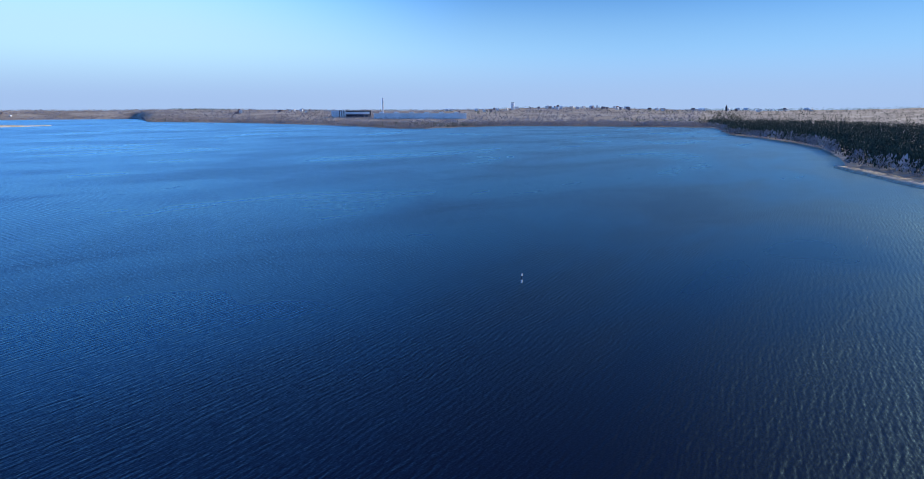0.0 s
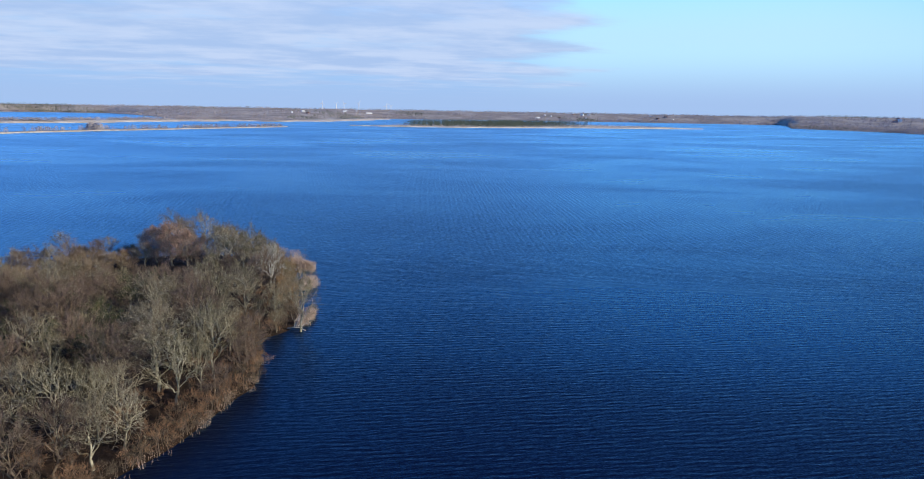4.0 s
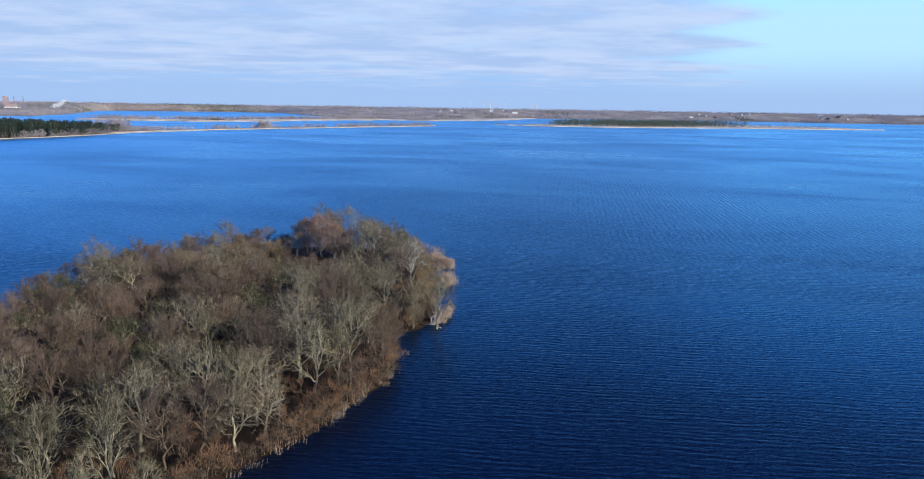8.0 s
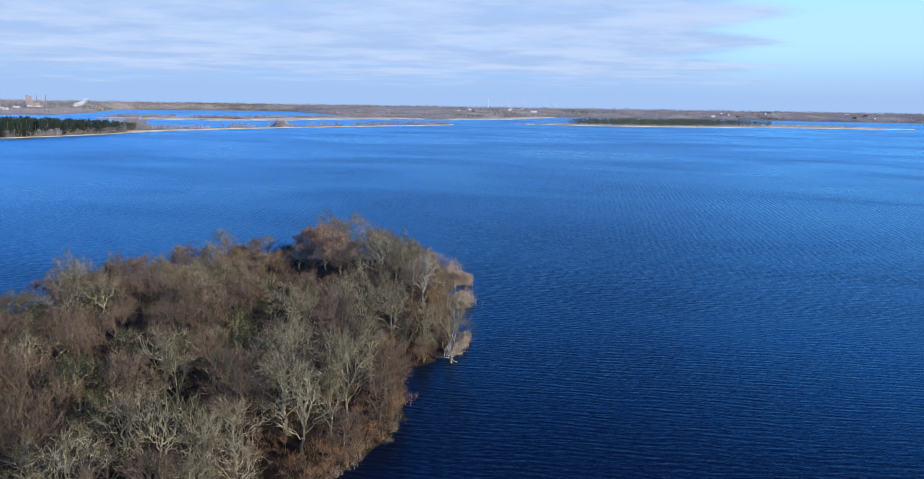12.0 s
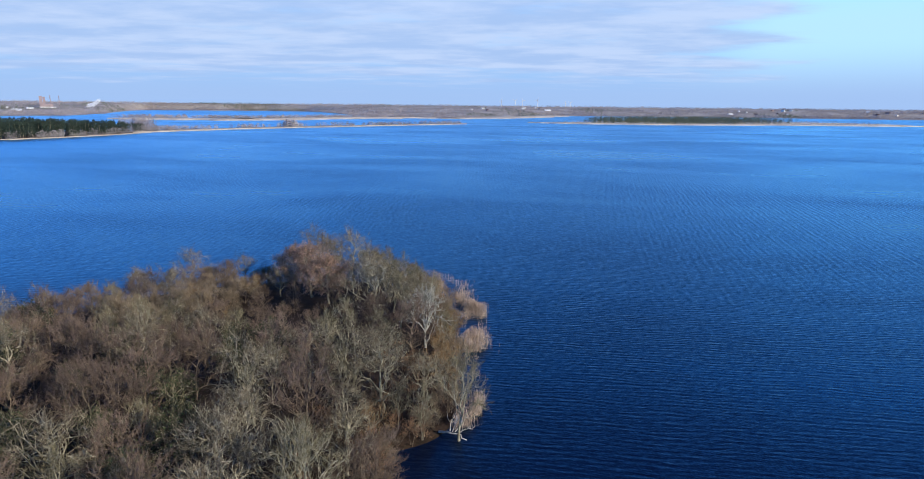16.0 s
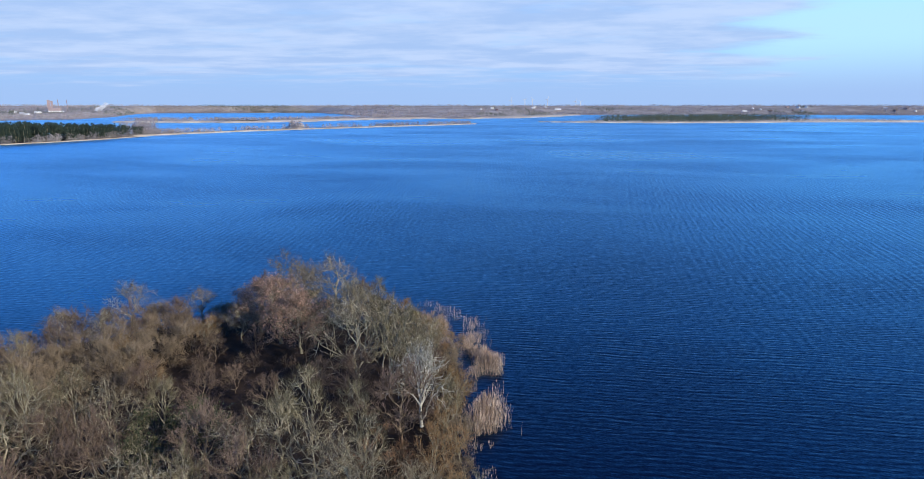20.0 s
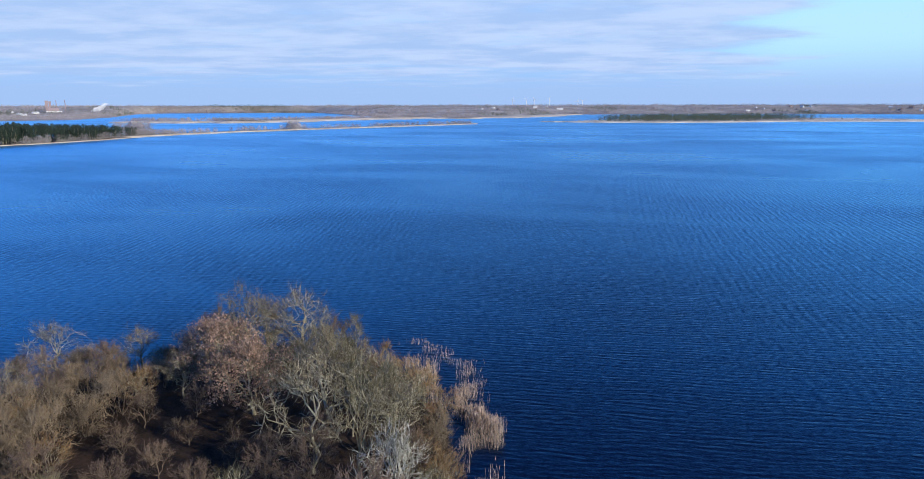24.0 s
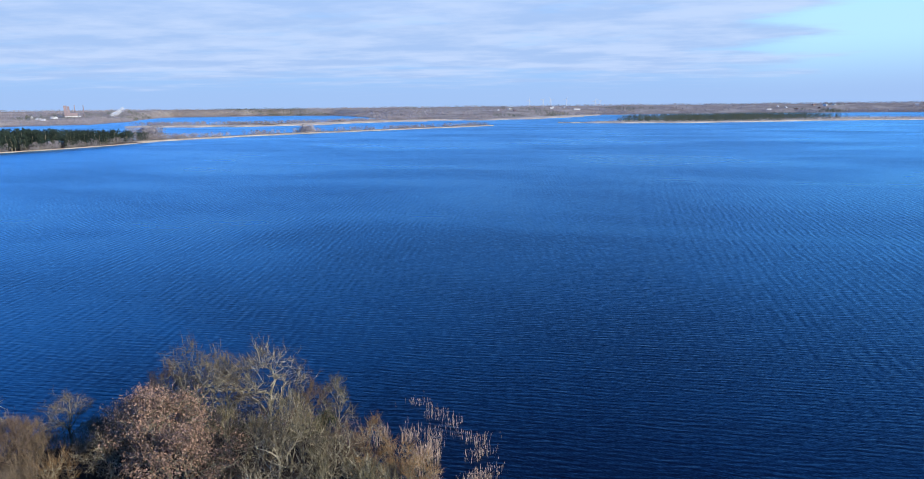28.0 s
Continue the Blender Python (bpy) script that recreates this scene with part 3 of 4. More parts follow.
# ---------------------------------------------------------------- island trees
def build_trees():
    proto = {}
    proto["oak"] = [tree_thing("oak_tree", "bare grey oak with crooked spreading boughs on the island", "tree", "island trees", M_BARK, M_TWIG, 10 + k,
                               h=12.0 + k * 0.8, spread=5.8 + 0.3 * k, boughs=9, branches=8, trunk_r=0.3, wob=0.4, subs=7, twigs=4, rise=0.12) for k in range(4)]
    proto["alder"] = [tree_thing("alder_tree", "slim bare alder with upright olive-grey branches", "tree", "island trees", M_BARK, M_TWIG_OLIVE, 30 + k,
                                 h=12.4 + k, spread=3.9, boughs=9, branches=7, trunk_r=0.17, fork=0.22, wob=0.16, up=0.3, low=95, subs=6, twigs=4, rise=0.5, crown=0.52) for k in range(3)]
    proto["ash"] = [tree_thing("ash_tree", "bare tree with a purple-brown haze of twigs", "tree", "island trees", M_BARK_DARK, M_TWIG_RED, 50 + k,
                               h=11.4 + k, spread=5.2, boughs=8, branches=8, trunk_r=0.22, wob=0.28, subs=8, twigs=5, up=0.2, rise=0.3) for k in range(3)]
    proto["pale"] = [tree_thing("birch_tree", "pale-stemmed bare tree with fine grey twigs", "tree", "island trees", M_BARK_PALE, M_TWIG_OLIVE, 70 + k,
                                h=13 + k, spread=4.8, boughs=10, branches=8, trunk_r=0.24, wob=0.2, subs=6, twigs=4, up=0.24, low=100, rise=0.4) for k in range(3)]
    proto["willow"] = [tree_thing("willow_bush", "ochre-brown leafless willow bush at the water's edge", "shrub", "shore willows", M_BARK, M_TWIG_OCHRE, 90 + k,
                                  h=5.0 + k * 0.9, spread=2.8, boughs=6, trunk_r=0.08, fork=0.1, stems=3, branches=6, subs=6, twigs=5, crown=0.5, rise=0.4, sub_w=0.035, twig_w=0.035) for k in range(3)]
    proto["scrub"] = [tree_thing("scrub_bush", "low tangle of bare brown undergrowth", "shrub", "undergrowth", M_BARK_DARK, (M_TWIG, M_TWIG_RUSSET)[k], 110 + k,
                                 h=3.4 + k * 0.6, spread=2.4, boughs=4, trunk_r=0.05, fork=0.1, stems=2, branches=4, subs=5, twigs=4, crown=0.5, rise=0.35, sub_w=0.035, twig_w=0.035) for k in range(2)]
    proto["rust"] = [tree_thing("rusty_oak_tree", "oak still hung with rust-brown dead leaves", "tree", "island trees", M_BARK, M_TWIG_RED, 130,
                                leaves=M_LEAF_RUST, leaf_count=6200, leaf_size=0.22, h=12.2, spread=6.2, boughs=10, branches=8, trunk_r=0.3, subs=7, twigs=4)]
    proto["round"] = [tree_thing("maple_tree", "bare round-crowned tree with pale limbs near the northern shore", "tree", "island trees", M_BARK_PALE, M_TWIG_OLIVE, 163,
                                 h=11.2, spread=5.2, boughs=15, branches=9, trunk_r=0.26, fork=0.3, wob=0.16, subs=7, twigs=4, low=115, crown=0.5, rise=0.3)]
    proto["fan"] = [tree_thing("white_poplar_tree", "bare tree with a fan of whitish limbs beside the eastern shore", "tree", "island trees", M_BARK_WHITE, M_TWIG_OLIVE, 171,
                               h=12.5, spread=5.4, boughs=13, branches=8, trunk_r=0.26, fork=0.2, wob=0.24, subs=6, twigs=2, up=0.3, low=78, crown=0.5, rise=0.4)]
    proto["sallow"] = [tree_thing("sallow_bush", "rounded grey-brown leafless sallow bush on the north-western shore", "shrub", "shore willows", M_BARK_DARK, M_TWIG_STRAW, 181 + k,
                                  h=4.6 + k, spread=3.3, boughs=8, trunk_r=0.07, fork=0.1, stems=4, branches=7, subs=6, twigs=5, crown=0.42, low=100, rise=0.3, sub_w=0.035, twig_w=0.035) for k in range(2)]
    proto["ivy"] = [tree_thing("ivy_clad_tree", "bare tree with dark green ivy round its limbs", "tree", "island trees", M_BARK, M_TWIG_OLIVE, 140,
                               leaves=M_LEAF_IVY, leaf_count=1600, leaf_size=0.26, h=10, spread=4.0, boughs=8, branches=7, trunk_r=0.22, subs=6, twigs=4)]
    for group in proto.values():
        for ob in group:
            ob["used"] = 0
    placed = []
    rng = random.Random(5)

    def put(kind, x, y, s=1.0, turn=None, which=None):
        group = proto[kind]
        ob = group[(which if which is not None else rng.randrange(len(group))) % len(group)]
        m = pose(x, y, 0.35, rng.uniform(-3, 3), rng.uniform(-3, 3), rng.uniform(0, 360) if turn is None else turn)
        if not ob["used"]:
            ob["used"] = 1
            ob.matrix_basis = m @ Matrix.Diagonal((s, s, s, 1))
        else:
            c = copy_thing(ob, m)
            c.scale = (s, s, s)
        placed.append((x, y, kind))

    # trees that stand out
    put("fan", -12.6, 36.8, 1.12)
    put("pale", -13.4, -29, 1.12, which=1)
    put("rust", -49.5, 68, 1.2)
    put("rust", -56.5, 73, 1.0), put("rust", -43.5, 63.5, 1.05)
    put("round", -19, 59.5, 1.1)
    put("ash", -28, 53.5, 0.6)
    put("ivy", -32, 78, 0.8), put("oak", -21, 13, 1.08, which=1)
    put("oak", -43, 82, 1.22), put("oak", -51, 83.5, 1.12), put("ash", -36, 82, 0.85), put("alder", -40, 73, 0.8)
    put("oak", -58, 67, 0.75), put("oak", -84.5, 69, 0.85, which=3), put("oak", -73, 77, 0.72), put("oak", -92, 56, 0.75), put("oak", -42, 67, 0.7)
    put("alder", -37, 76, 1.05), put("ash", -29, 76.5, 0.7)
    for x, y, q in ((-50, 47, 0.8), (-41, 44, 0.9), (-52, 55, 0.8), (-44, 57, 0.7), (-37, 56, 0.8), (-58, 50, 0.9)):
        put("scrub", x, y, q, which=0)
    for x, y, q in ((-47, 43, 0.5), (-55, 46, 0.5), (-39, 49, 0.42), (-48, 52, 0.4), (-58, 56, 0.5), (-41, 60, 0.45), (-52, 61, 0.5), (-33, 47, 0.5)):
        put("ash", x, y, q)
    for x, y, q in ((-26, 79, 1.25), (-21, 76, 1.2), (-17, 72, 1.1), (-24, 73, 1.1), (-12.5, 67, 1.0)):
        put("willow", x, y, q)
    put("oak", -24.5, -47, 0.95), put("oak", -37, -52, 1.0), put("oak", -13.5, -13.5, 0.85), put("ash", -55.5, 11.5, 0.95)

    def near_shore(x, y):
        return float(np.min(np.hypot(SHORELINE[:, 0] - x, SHORELINE[:, 1] - y)))

    # openings in the canopy: x, y, radius
    gaps = ((-36.5, 66, 4.5), (-13, 23, 5), (-20, 25, 4), (-67, 31, 6), (-37, -9, 6), (-38, 2, 5), (-77, 16, 6.5), (-34, -42, 5), (-60, -20, 5), (-88, 27, 5), (-50, -62, 5))

    def in_gap(x, y):
        return any((x - a) ** 2 + (y - b) ** 2 < r * r for a, b, r in gaps)

    tries = 0
    while tries < 7000 and len(placed) < 345:
        tries += 1
        x, y = rng.uniform(-105, 2), rng.uniform(-100, 110)
        if not inside(SHORELINE, x, y):
            continue
        # a shaded clearing in the north
        if in_gap(x, y) or ((x + 46) / 18) ** 2 + ((y - 52) / 13) ** 2 < 1:
            continue
        e = near_shore(x, y)
        gap = 3.7 if e < 4.5 or (x < -62 and y > 22) else 5.5
        if any((x - a) ** 2 + (y - b) ** 2 < gap * gap for a, b, _ in placed):
            continue
        if e < 4.5:
            if x > -30 and y > -8 and y < 75:
                kind = rng.choice(("willow", "willow", "scrub", "alder", "sallow"))
            else:
                kind = rng.choice(("scrub", "alder", "scrub", "ash", "oak"))
        else:
            z = noise.noise((x / 28, y / 28, 4.4))
            if e < 14 and y < -12 and x > -60 and rng.random() < 0.6:
                kind = rng.choice(("alder", "alder", "pale"))
            # paler kinds on the sunlit east side, darker in the west, imitating the light
            elif x > -34 and y < 12:
                kind = rng.choice(("oak", "oak", "alder", "pale", "ash"))
            elif x < -45 and y < 12:
                kind = rng.choice(("ash", "ash", "ash", "oak", "ivy", "ivy"))
            else:
                kind = rng.choice(("oak", "oak", "oak", "alder", "alder", "pale")) if z > 0.05 else rng.choice(("ash", "ash", "alder", "alder", "oak", "ivy"))
        if x < -62 and y > 22:
            if rng.random() < 0.82:
                put("sallow" if rng.random() < 0.85 else "willow", x, y, rng.uniform(0.85, 1.4))
            else:
                put(rng.choice(("alder", "ash", "oak")), x, y, rng.uniform(0.55, 0.82))
            continue
        if -64 < x < -20 and 26 < y < 42:
            put(rng.choice(("ash", "ash", "alder")), x, y, rng.uniform(0.55, 0.85))
            continue
        put(kind, x, y, rng.uniform(0.85, 1.18) * (1.06 if y > 40 else 1.0) if e > 7 or kind in ("willow", "scrub") else rng.uniform(0.62, 0.9))
    band = 0
    for _ in range(2600):
        if band >= 110:
            break
        x, y = rng.uniform(-70, 0), rng.uniform(-98, 30)
        if inside(SHORELINE, x, y) and near_shore(x, y) < 14 and all((x - a) ** 2 + (y - b) ** 2 > 5.0 for a, b, _ in placed):
            put("scrub", x, y, rng.uniform(0.7, 1.2), which=1 if rng.random() < 0.7 else 0)
            band += 1
    extra = 0
    tries = 0
    while tries < 4000 and extra < 25:
        tries += 1
        x, y = rng.uniform(-100, 0), rng.uniform(-95, 105)
        if inside(SHORELINE, x, y) and not in_gap(x, y) and ((x + 46) / 20) ** 2 + ((y - 52) / 14.0) ** 2 > 1 and all((x - a) ** 2 + (y - b) ** 2 > 6 for a, b, _ in placed):
            put("scrub", x, y, rng.uniform(0.6, 1.1))
            extra += 1

    # brush along the water's edge
    n = len(SHORELINE)
    middle = SHORELINE.mean(axis=0)
    for i in range(n):
        x, y = SHORELINE[i] + (middle - SHORELINE[i]) * rng.uniform(-0.005, 0.03)
        if -8 < y < 75 and x > -30:
            if rng.random() < 0.6:
                put(rng.choice(("willow", "scrub", "scrub", "sallow")), x - rng.uniform(0, 2.5), y, rng.uniform(0.4, 0.95))
        else:
            put("scrub", x, y, rng.uniform(0.6, 1.1))


build_trees()


def reed_proto(seed, count, radius, height, lean):
    """A clump of dry reeds: stems and drooping plumes."""
    rng = np.random.default_rng(seed)
    a, r = rng.uniform(0, 2 * math.pi, count), radius * np.sqrt(rng.random(count))
    base = np.stack((r * np.cos(a), r * np.sin(a), np.full(count, -0.3)), axis=1)
    d = rng.normal(0, lean, (count, 3)) + np.array((0, 0, 1.0))
    d /= np.linalg.norm(d, axis=1, keepdims=True)
    ln = rng.uniform(0.65, 1.1, count) * height
    ob = empty("reed_clump")
    tagged(ob, "clump of dry straw-coloured reeds standing in shallow water", "reeds", "reeds round the island")
    tagged(child("stalk", tri_mesh("stalk", blades(base, d, ln, np.full(count, 0.05), rng), M_REED), ob), kind="stuff")
    d2 = d + rng.normal(0, 0.4, d.shape) + np.array((0.25, 0, -0.1))
    d2 /= np.linalg.norm(d2, axis=1, keepdims=True)
    tagged(child("plume", tri_mesh("plume", blades(base + d * (ln * 0.82)[:, None], d2, ln * 0.22, np.full(count, 0.08), rng), M_REED), ob, "fluffy seed heads"), kind="stuff")
    return ob


def build_reeds():
    rng = random.Random(17)
    protos = [reed_proto(200 + k, 100 - 24 * k, 1.7 + 0.3 * k, 2.4 - 0.3 * k, 0.07) for k in range(3)]
    used = set()

    def put(x, y, s):
        k = rng.randrange(3)
        m = pose(x, y, 0.0, 0, 0, rng.uniform(0, 360))
        if k not in used:
            used.add(k)
            protos[k].matrix_basis = m @ Matrix.Diagonal((s, s, s, 1))
        else:
            copy_thing(protos[k], m).scale = (s, s, s)

    put(-4.6, -17.6, 0.55)
    # fringe along the near shore
    n = len(SHORELINE)
    middle = SHORELINE.mean(axis=0)
    for i in range(n):
        x, y = SHORELINE[i]
        if x > -45 and y < 0:
            for _ in range(3):
                f = rng.uniform(-0.025, 0.03)
                if rng.random() < 0.11 and not -17 < y < -1:
                    put(x + (middle[0] - x) * f + rng.uniform(-1.5, 1.0), y + (middle[1] - y) * f + rng.uniform(-1.5, 1.5), rng.uniform(0.3, 0.75))
    # the beds off the eastern point, in patches: middle, half width and half length
    for cx, cy, rx, ry, count in ((0.4, 10, 1.6, 5, 4), (-3.6, 42.5, 1.6, 5, 5), (-5.8, 62.5, 2.0, 5, 11), (-11, 78, 2.0, 7, 3)):
        for _ in range(count):
            put(cx + rng.uniform(-rx, rx), cy + rng.uniform(-ry, ry), rng.uniform(0.75, 1.15))
    # straw-coloured belt along the north-west shore
    for i in range(n):
        x, y = SHORELINE[i]
        if x < -40 and y > -30:
            for _ in range(2):
                f = rng.uniform(-0.05, 0.02)
                put(x + (middle[0] - x) * f, y + (middle[1] - y) * f, rng.uniform(0.9, 1.3))


build_reeds()


def reed_stand(name, line, count, width, height, label, seed):
    """Single reeds scattered along a line of points in the shallows, in loose patches."""
    rng = np.random.default_rng(seed)
    P = np.array(line, float)
    t = rng.random(count * 2) * (len(P) - 1)
    k = np.minimum(t.astype(int), len(P) - 2)
    c = P[k] + (P[k + 1] - P[k]) * (t - k)[:, None] + rng.normal(0, width / 2, (count * 2, 2))
    keep = np.array([noise.noise((x / 3.5, y / 3.5, 5.5)) > 0.02 for x, y in c])
    c = c[keep][:count]
    n = len(c)
    base = np.concatenate((c, np.full((n, 1), -0.2)), axis=1)
    d = rng.normal(0, 0.1, (n, 3)) + np.array((0, 0, 1.0))
    d /= np.linalg.norm(d, axis=1, keepdims=True)
    ln = rng.uniform(0.6, 1.1, n) * height
    T = np.concatenate((blades(base, d, ln, np.full(n, 0.055), rng), blades(base + d * (ln * 0.75)[:, None], d + rng.normal(0, 0.2, d.shape), ln * 0.3, np.full(n, 0.09), rng)))
    tagged(new(name, tri_mesh(name, T, M_REED)), label, "reeds", kind="stuff")


reed_stand("reed_stand_north", ((-12, 70), (-9.5, 80), (-13, 90), (-26, 101)), 480, 2.6, 1.6, "thin stand of dead reeds trailing off into the lake", 401)
reed_stand("reed_stand_east", ((-4.6, 35), (-2.4, 42), (-5.0, 50)), 1500, 3.0, 2.4, "pale stand of dead reeds off the eastern shore", 402)
reed_stand("reed_stand_low", ((-0.6, 4), (1.6, 9), (0.8, 16)), 700, 1.6, 2.2, "lilac-grey stand of dead reeds off the eastern point", 405)
reed_stand("reed_stand_gold", ((-6.5, 57), (-4.2, 62), (-7.5, 69)), 1300, 2.4, 2.7, "golden stand of dead reeds beside the willows", 406)
reed_stand("reed_stand_loose", ((-1, 38), (-2.4, 31), (-0.8, 24)), 130, 2.0, 1.2, "few loose reeds standing in open water", 407)
reed_stand("reed_stand_point", ((-10, 68), (-13.5, 77), (-20, 84), (-26, 88)), 1500, 4.6, 2.4, "dense dull-brown reed bed round the northern point", 404)
reed_stand("reed_stand_shore", ((-20, -68), (-11, -50), (-5.8, -30), (-5.5, -20)), 300, 1.4, 1.0, "broken fringe of dry reeds along the near shore", 403)


def snag():
    """A fallen whitened trunk that leans out over the water."""
    rng = np.random.default_rng(3)
    ob = empty("fallen_tree")
    ob.matrix_basis = pose(-1.6, 0.9, 0) @ Matrix.Diagonal((1.15, 1.15, 1.15, 1))
    tagged(ob, "bleached fallen tree leaning out over the water", "dead tree")
    V, F = [], []
    tube(V, F, bend(rng, (-1.6, 0.8, 0.2), (2.6, -1.2, 0.35), 1.0, 6, 0.2), [0.16, 0.15, 0.13, 0.11, 0.09, 0.07, 0.05], 6)
    child("trunk", mesh_of("trunk", V, F, M_DEADWOOD, True), ob)
    for q in ((2.2, 0.6, 2.4), (1.2, -0.8, 2.9), (3.4, -0.4, 1.7), (0.2, 0.9, 2.2)):
        V, F = [], []
        p = (q[0] * 0.35, -0.2, 0.9)
        b = bend(rng, p, q, 0.3, 5, 0.25)
        tube(V, F, b, [0.08, 0.07, 0.055, 0.045, 0.03, 0.015], 5)
        for _ in range(4):
            e = np.array(q) + rng.normal(0, 0.7, 3)
            tube(V, F, bend(rng, b[3], e, 0.1, 3, 0.2), [0.03, 0.025, 0.02, 0.01], 4)
        child("branch", mesh_of("branch", V, F, M_DEADWOOD, True), ob)


snag()


def clump_scatter(name, places, mat, seed, label, category, tris=26, height=12.0, width=9.0, pointed=False, trunkless=0.15, leaf=0.2):
    """A far wood as one thing of stuff: ragged crowns of loose triangles on (x, y, z, scale) places."""
    rng = np.random.default_rng(seed)
    P = np.array(places, float)
    n = len(P)
    t = rng.random((n, tris))
    a = rng.uniform(0, 2 * math.pi, (n, tris))
    prof = (1 - t) ** 0.8 if pointed else np.sqrt(np.clip(1 - (1.7 * t - 0.7) ** 2, 0.05, 1))
    r = width / 2 * prof * np.sqrt(rng.random((n, tris)))
    s = P[:, 3:4]
    c = np.stack((P[:, 0:1] + r * np.cos(a) * s, P[:, 1:2] + r * np.sin(a) * s, P[:, 2:3] + (trunkless + (1 - trunkless) * t) * height * s), axis=-1)
    e = rng.normal(0, 1, (2, n, tris, 3))
    e /= np.linalg.norm(e, axis=-1, keepdims=True)
    size = (leaf * width * s)[..., None] * rng.uniform(0.6, 1.3, (n, tris, 1))
    e[1] = e[1] * 0.5 + np.array((0, 0, 0.8))
    T = np.stack((c - e[0] * size * 0.5, c + e[0] * size * 0.5, c + e[1] * size), axis=-2).reshape(-1, 3, 3)
    ob = new(name, tri_mesh(name, T, mat))
    tagged(ob, label, category, kind="stuff")
    return ob


def far_woods():
    rng = random.Random(8)
    bare, pine, near_pine = [], [], []
    for _ in range(30000):
        az = rng.uniform(-50, 104)
        r0 = shore(az)
        d = r0 + 8 + (far_edge(az) - 30 - r0) * rng.random() ** 1.5
        if d > far_edge(az) - 20:
            continue
        x, y, z = spot(az, d)
        v = noise.noise((x / 260, y / 260, 1.0)) + 0.6 * noise.noise((x / 90, y / 90, 7.0))
        open_land = -0.3 if 33 < az < 78 else (-0.6 if az >= 78 else (-0.3 if az < -14 else 0.0))
        if az > 91.5 and d < r0 + 38:
            continue
        if v < open_land and d < 4550:
            continue
        s = rng.uniform(0.6, 1.05) * (0.85 if d > 4200 and az < 78 else 1)
        if az > 79 and d > r0 + 50 or noise.noise((x / 500, y / 500, 11)) > 0.3:
            (near_pine if az > 79 else pine).append((x, y, z - 1, s * 1.1))
        else:
            bare.append((x, y, z - 1, s))
    belt = []
    for _ in range(5200):
        az = rng.uniform(33.5, 82)
        r0 = shore(az)
        d = r0 + 6 + 320 * rng.random() ** 1.3
        x, y, z = spot(az, d)
        if noise.noise((x / 120, y / 120, 3.3)) > -0.4:
            belt.append((x, y, z - 1, rng.uniform(0.55, 1.15)))
    clump_scatter("east_shore_wood", belt, M_WOOD_SUNLIT, 10, "belt of leafless trees along the eastern shore, coloured as if sunlit", "wood", tris=26, width=13, height=13, trunkless=0.03, leaf=0.16)
    for _ in range(5200):
        az = rng.uniform(80, 104)
        r0 = shore(az)
        d = r0 + 10 + 1500 * rng.random() ** 1.6
        x, y, z = spot(az, d)
        if az > 91.5 and d < r0 + 38:
            continue
        if d < r0 + 60 + 40 * noise.noise((x / 60, y / 60, 3)) and rng.random() < 0.45:
            bare.append((x, y, z - 1, rng.uniform(0.9, 1.25)))
        else:
            near_pine.append((x, y, z - 1, rng.uniform(1.0, 1.35)))
    clump_scatter("bare_far_wood", bare, M_WOOD_HAZED, 1, "leafless woods beyond the lake, paled lavender-grey for haze", "wood", tris=16, width=15)
    clump_scatter("far_pine_wood", pine, M_PINE_HAZED, 2, "pine woods on the horizon, paled grey-green for haze", "wood", tris=18, width=10, height=14)
    clump_scatter("east_pine_wood", near_pine, M_PINE, 9, "dark green pine forest on the eastern shore", "wood", tris=18, width=10, height=15)


far_woods()

strip("ground_beach_west", ((-728, 640, 7), (-709, 700, 8), (-691, 757, 8), (-677, 850, 9), (-679, 930, 12), (-686, 985, 18)), M_STRAW, "straw-coloured shore below the pine wood", height=1.0)
strip("ground_reeds_east", ((735, -132, 8), (668, -162, 18), (600, -192, 26), (530, -250, 34)), M_STRAW, "straw-coloured reed bed on the eastern shore", height=1.6)
SPIT_WOOD = land("ground_west", ((-722, 640), (-706, 700), (-688, 757), (-676, 850), (-680, 930), (-690, 985), (-745, 1010), (-830, 950), (-930, 860), (-1050, 760), (-1100, 600), (-900, 560)),
                 M_LITTER, 1.2, 0.01, "low sandy shore with a pine wood", jag=5)
strip("ground_spit", ((-705, 930, 34), (-668, 1057, 38), (-566, 1280, 44), (-456, 1432, 46), (-350, 1590, 38), (-242, 1740, 12)), M_STRAW, "narrow straw-coloured reed spit")
strip("ground_reed_island", ((-1330, 1775, 90), (-1130, 1810, 180), (-960, 1860, 220), (-850, 2100, 250), (-720, 2350, 280), (-560, 2530, 150)), M_SAND, "long straw-coloured reed island", height=3.2)
strip("ground_beach_north", ((-520, 2460, 110), (-400, 2450, 140), (-255, 2670, 160), (-110, 3120, 190), (10, 3520, 110)), M_SAND, "pale beach along the northern shore", height=2.6)
strip("ground_beach_peninsula", ((-78, 1985, 14), (-30, 1965, 40), (60, 1945, 50), (228, 1930, 60), (430, 1975, 60), (640, 2100, 60), (860, 2125, 50), (1080, 2165, 40), (1200, 2200, 20)), M_SAND,
      "white sandy beach of the peninsula", height=2.4)
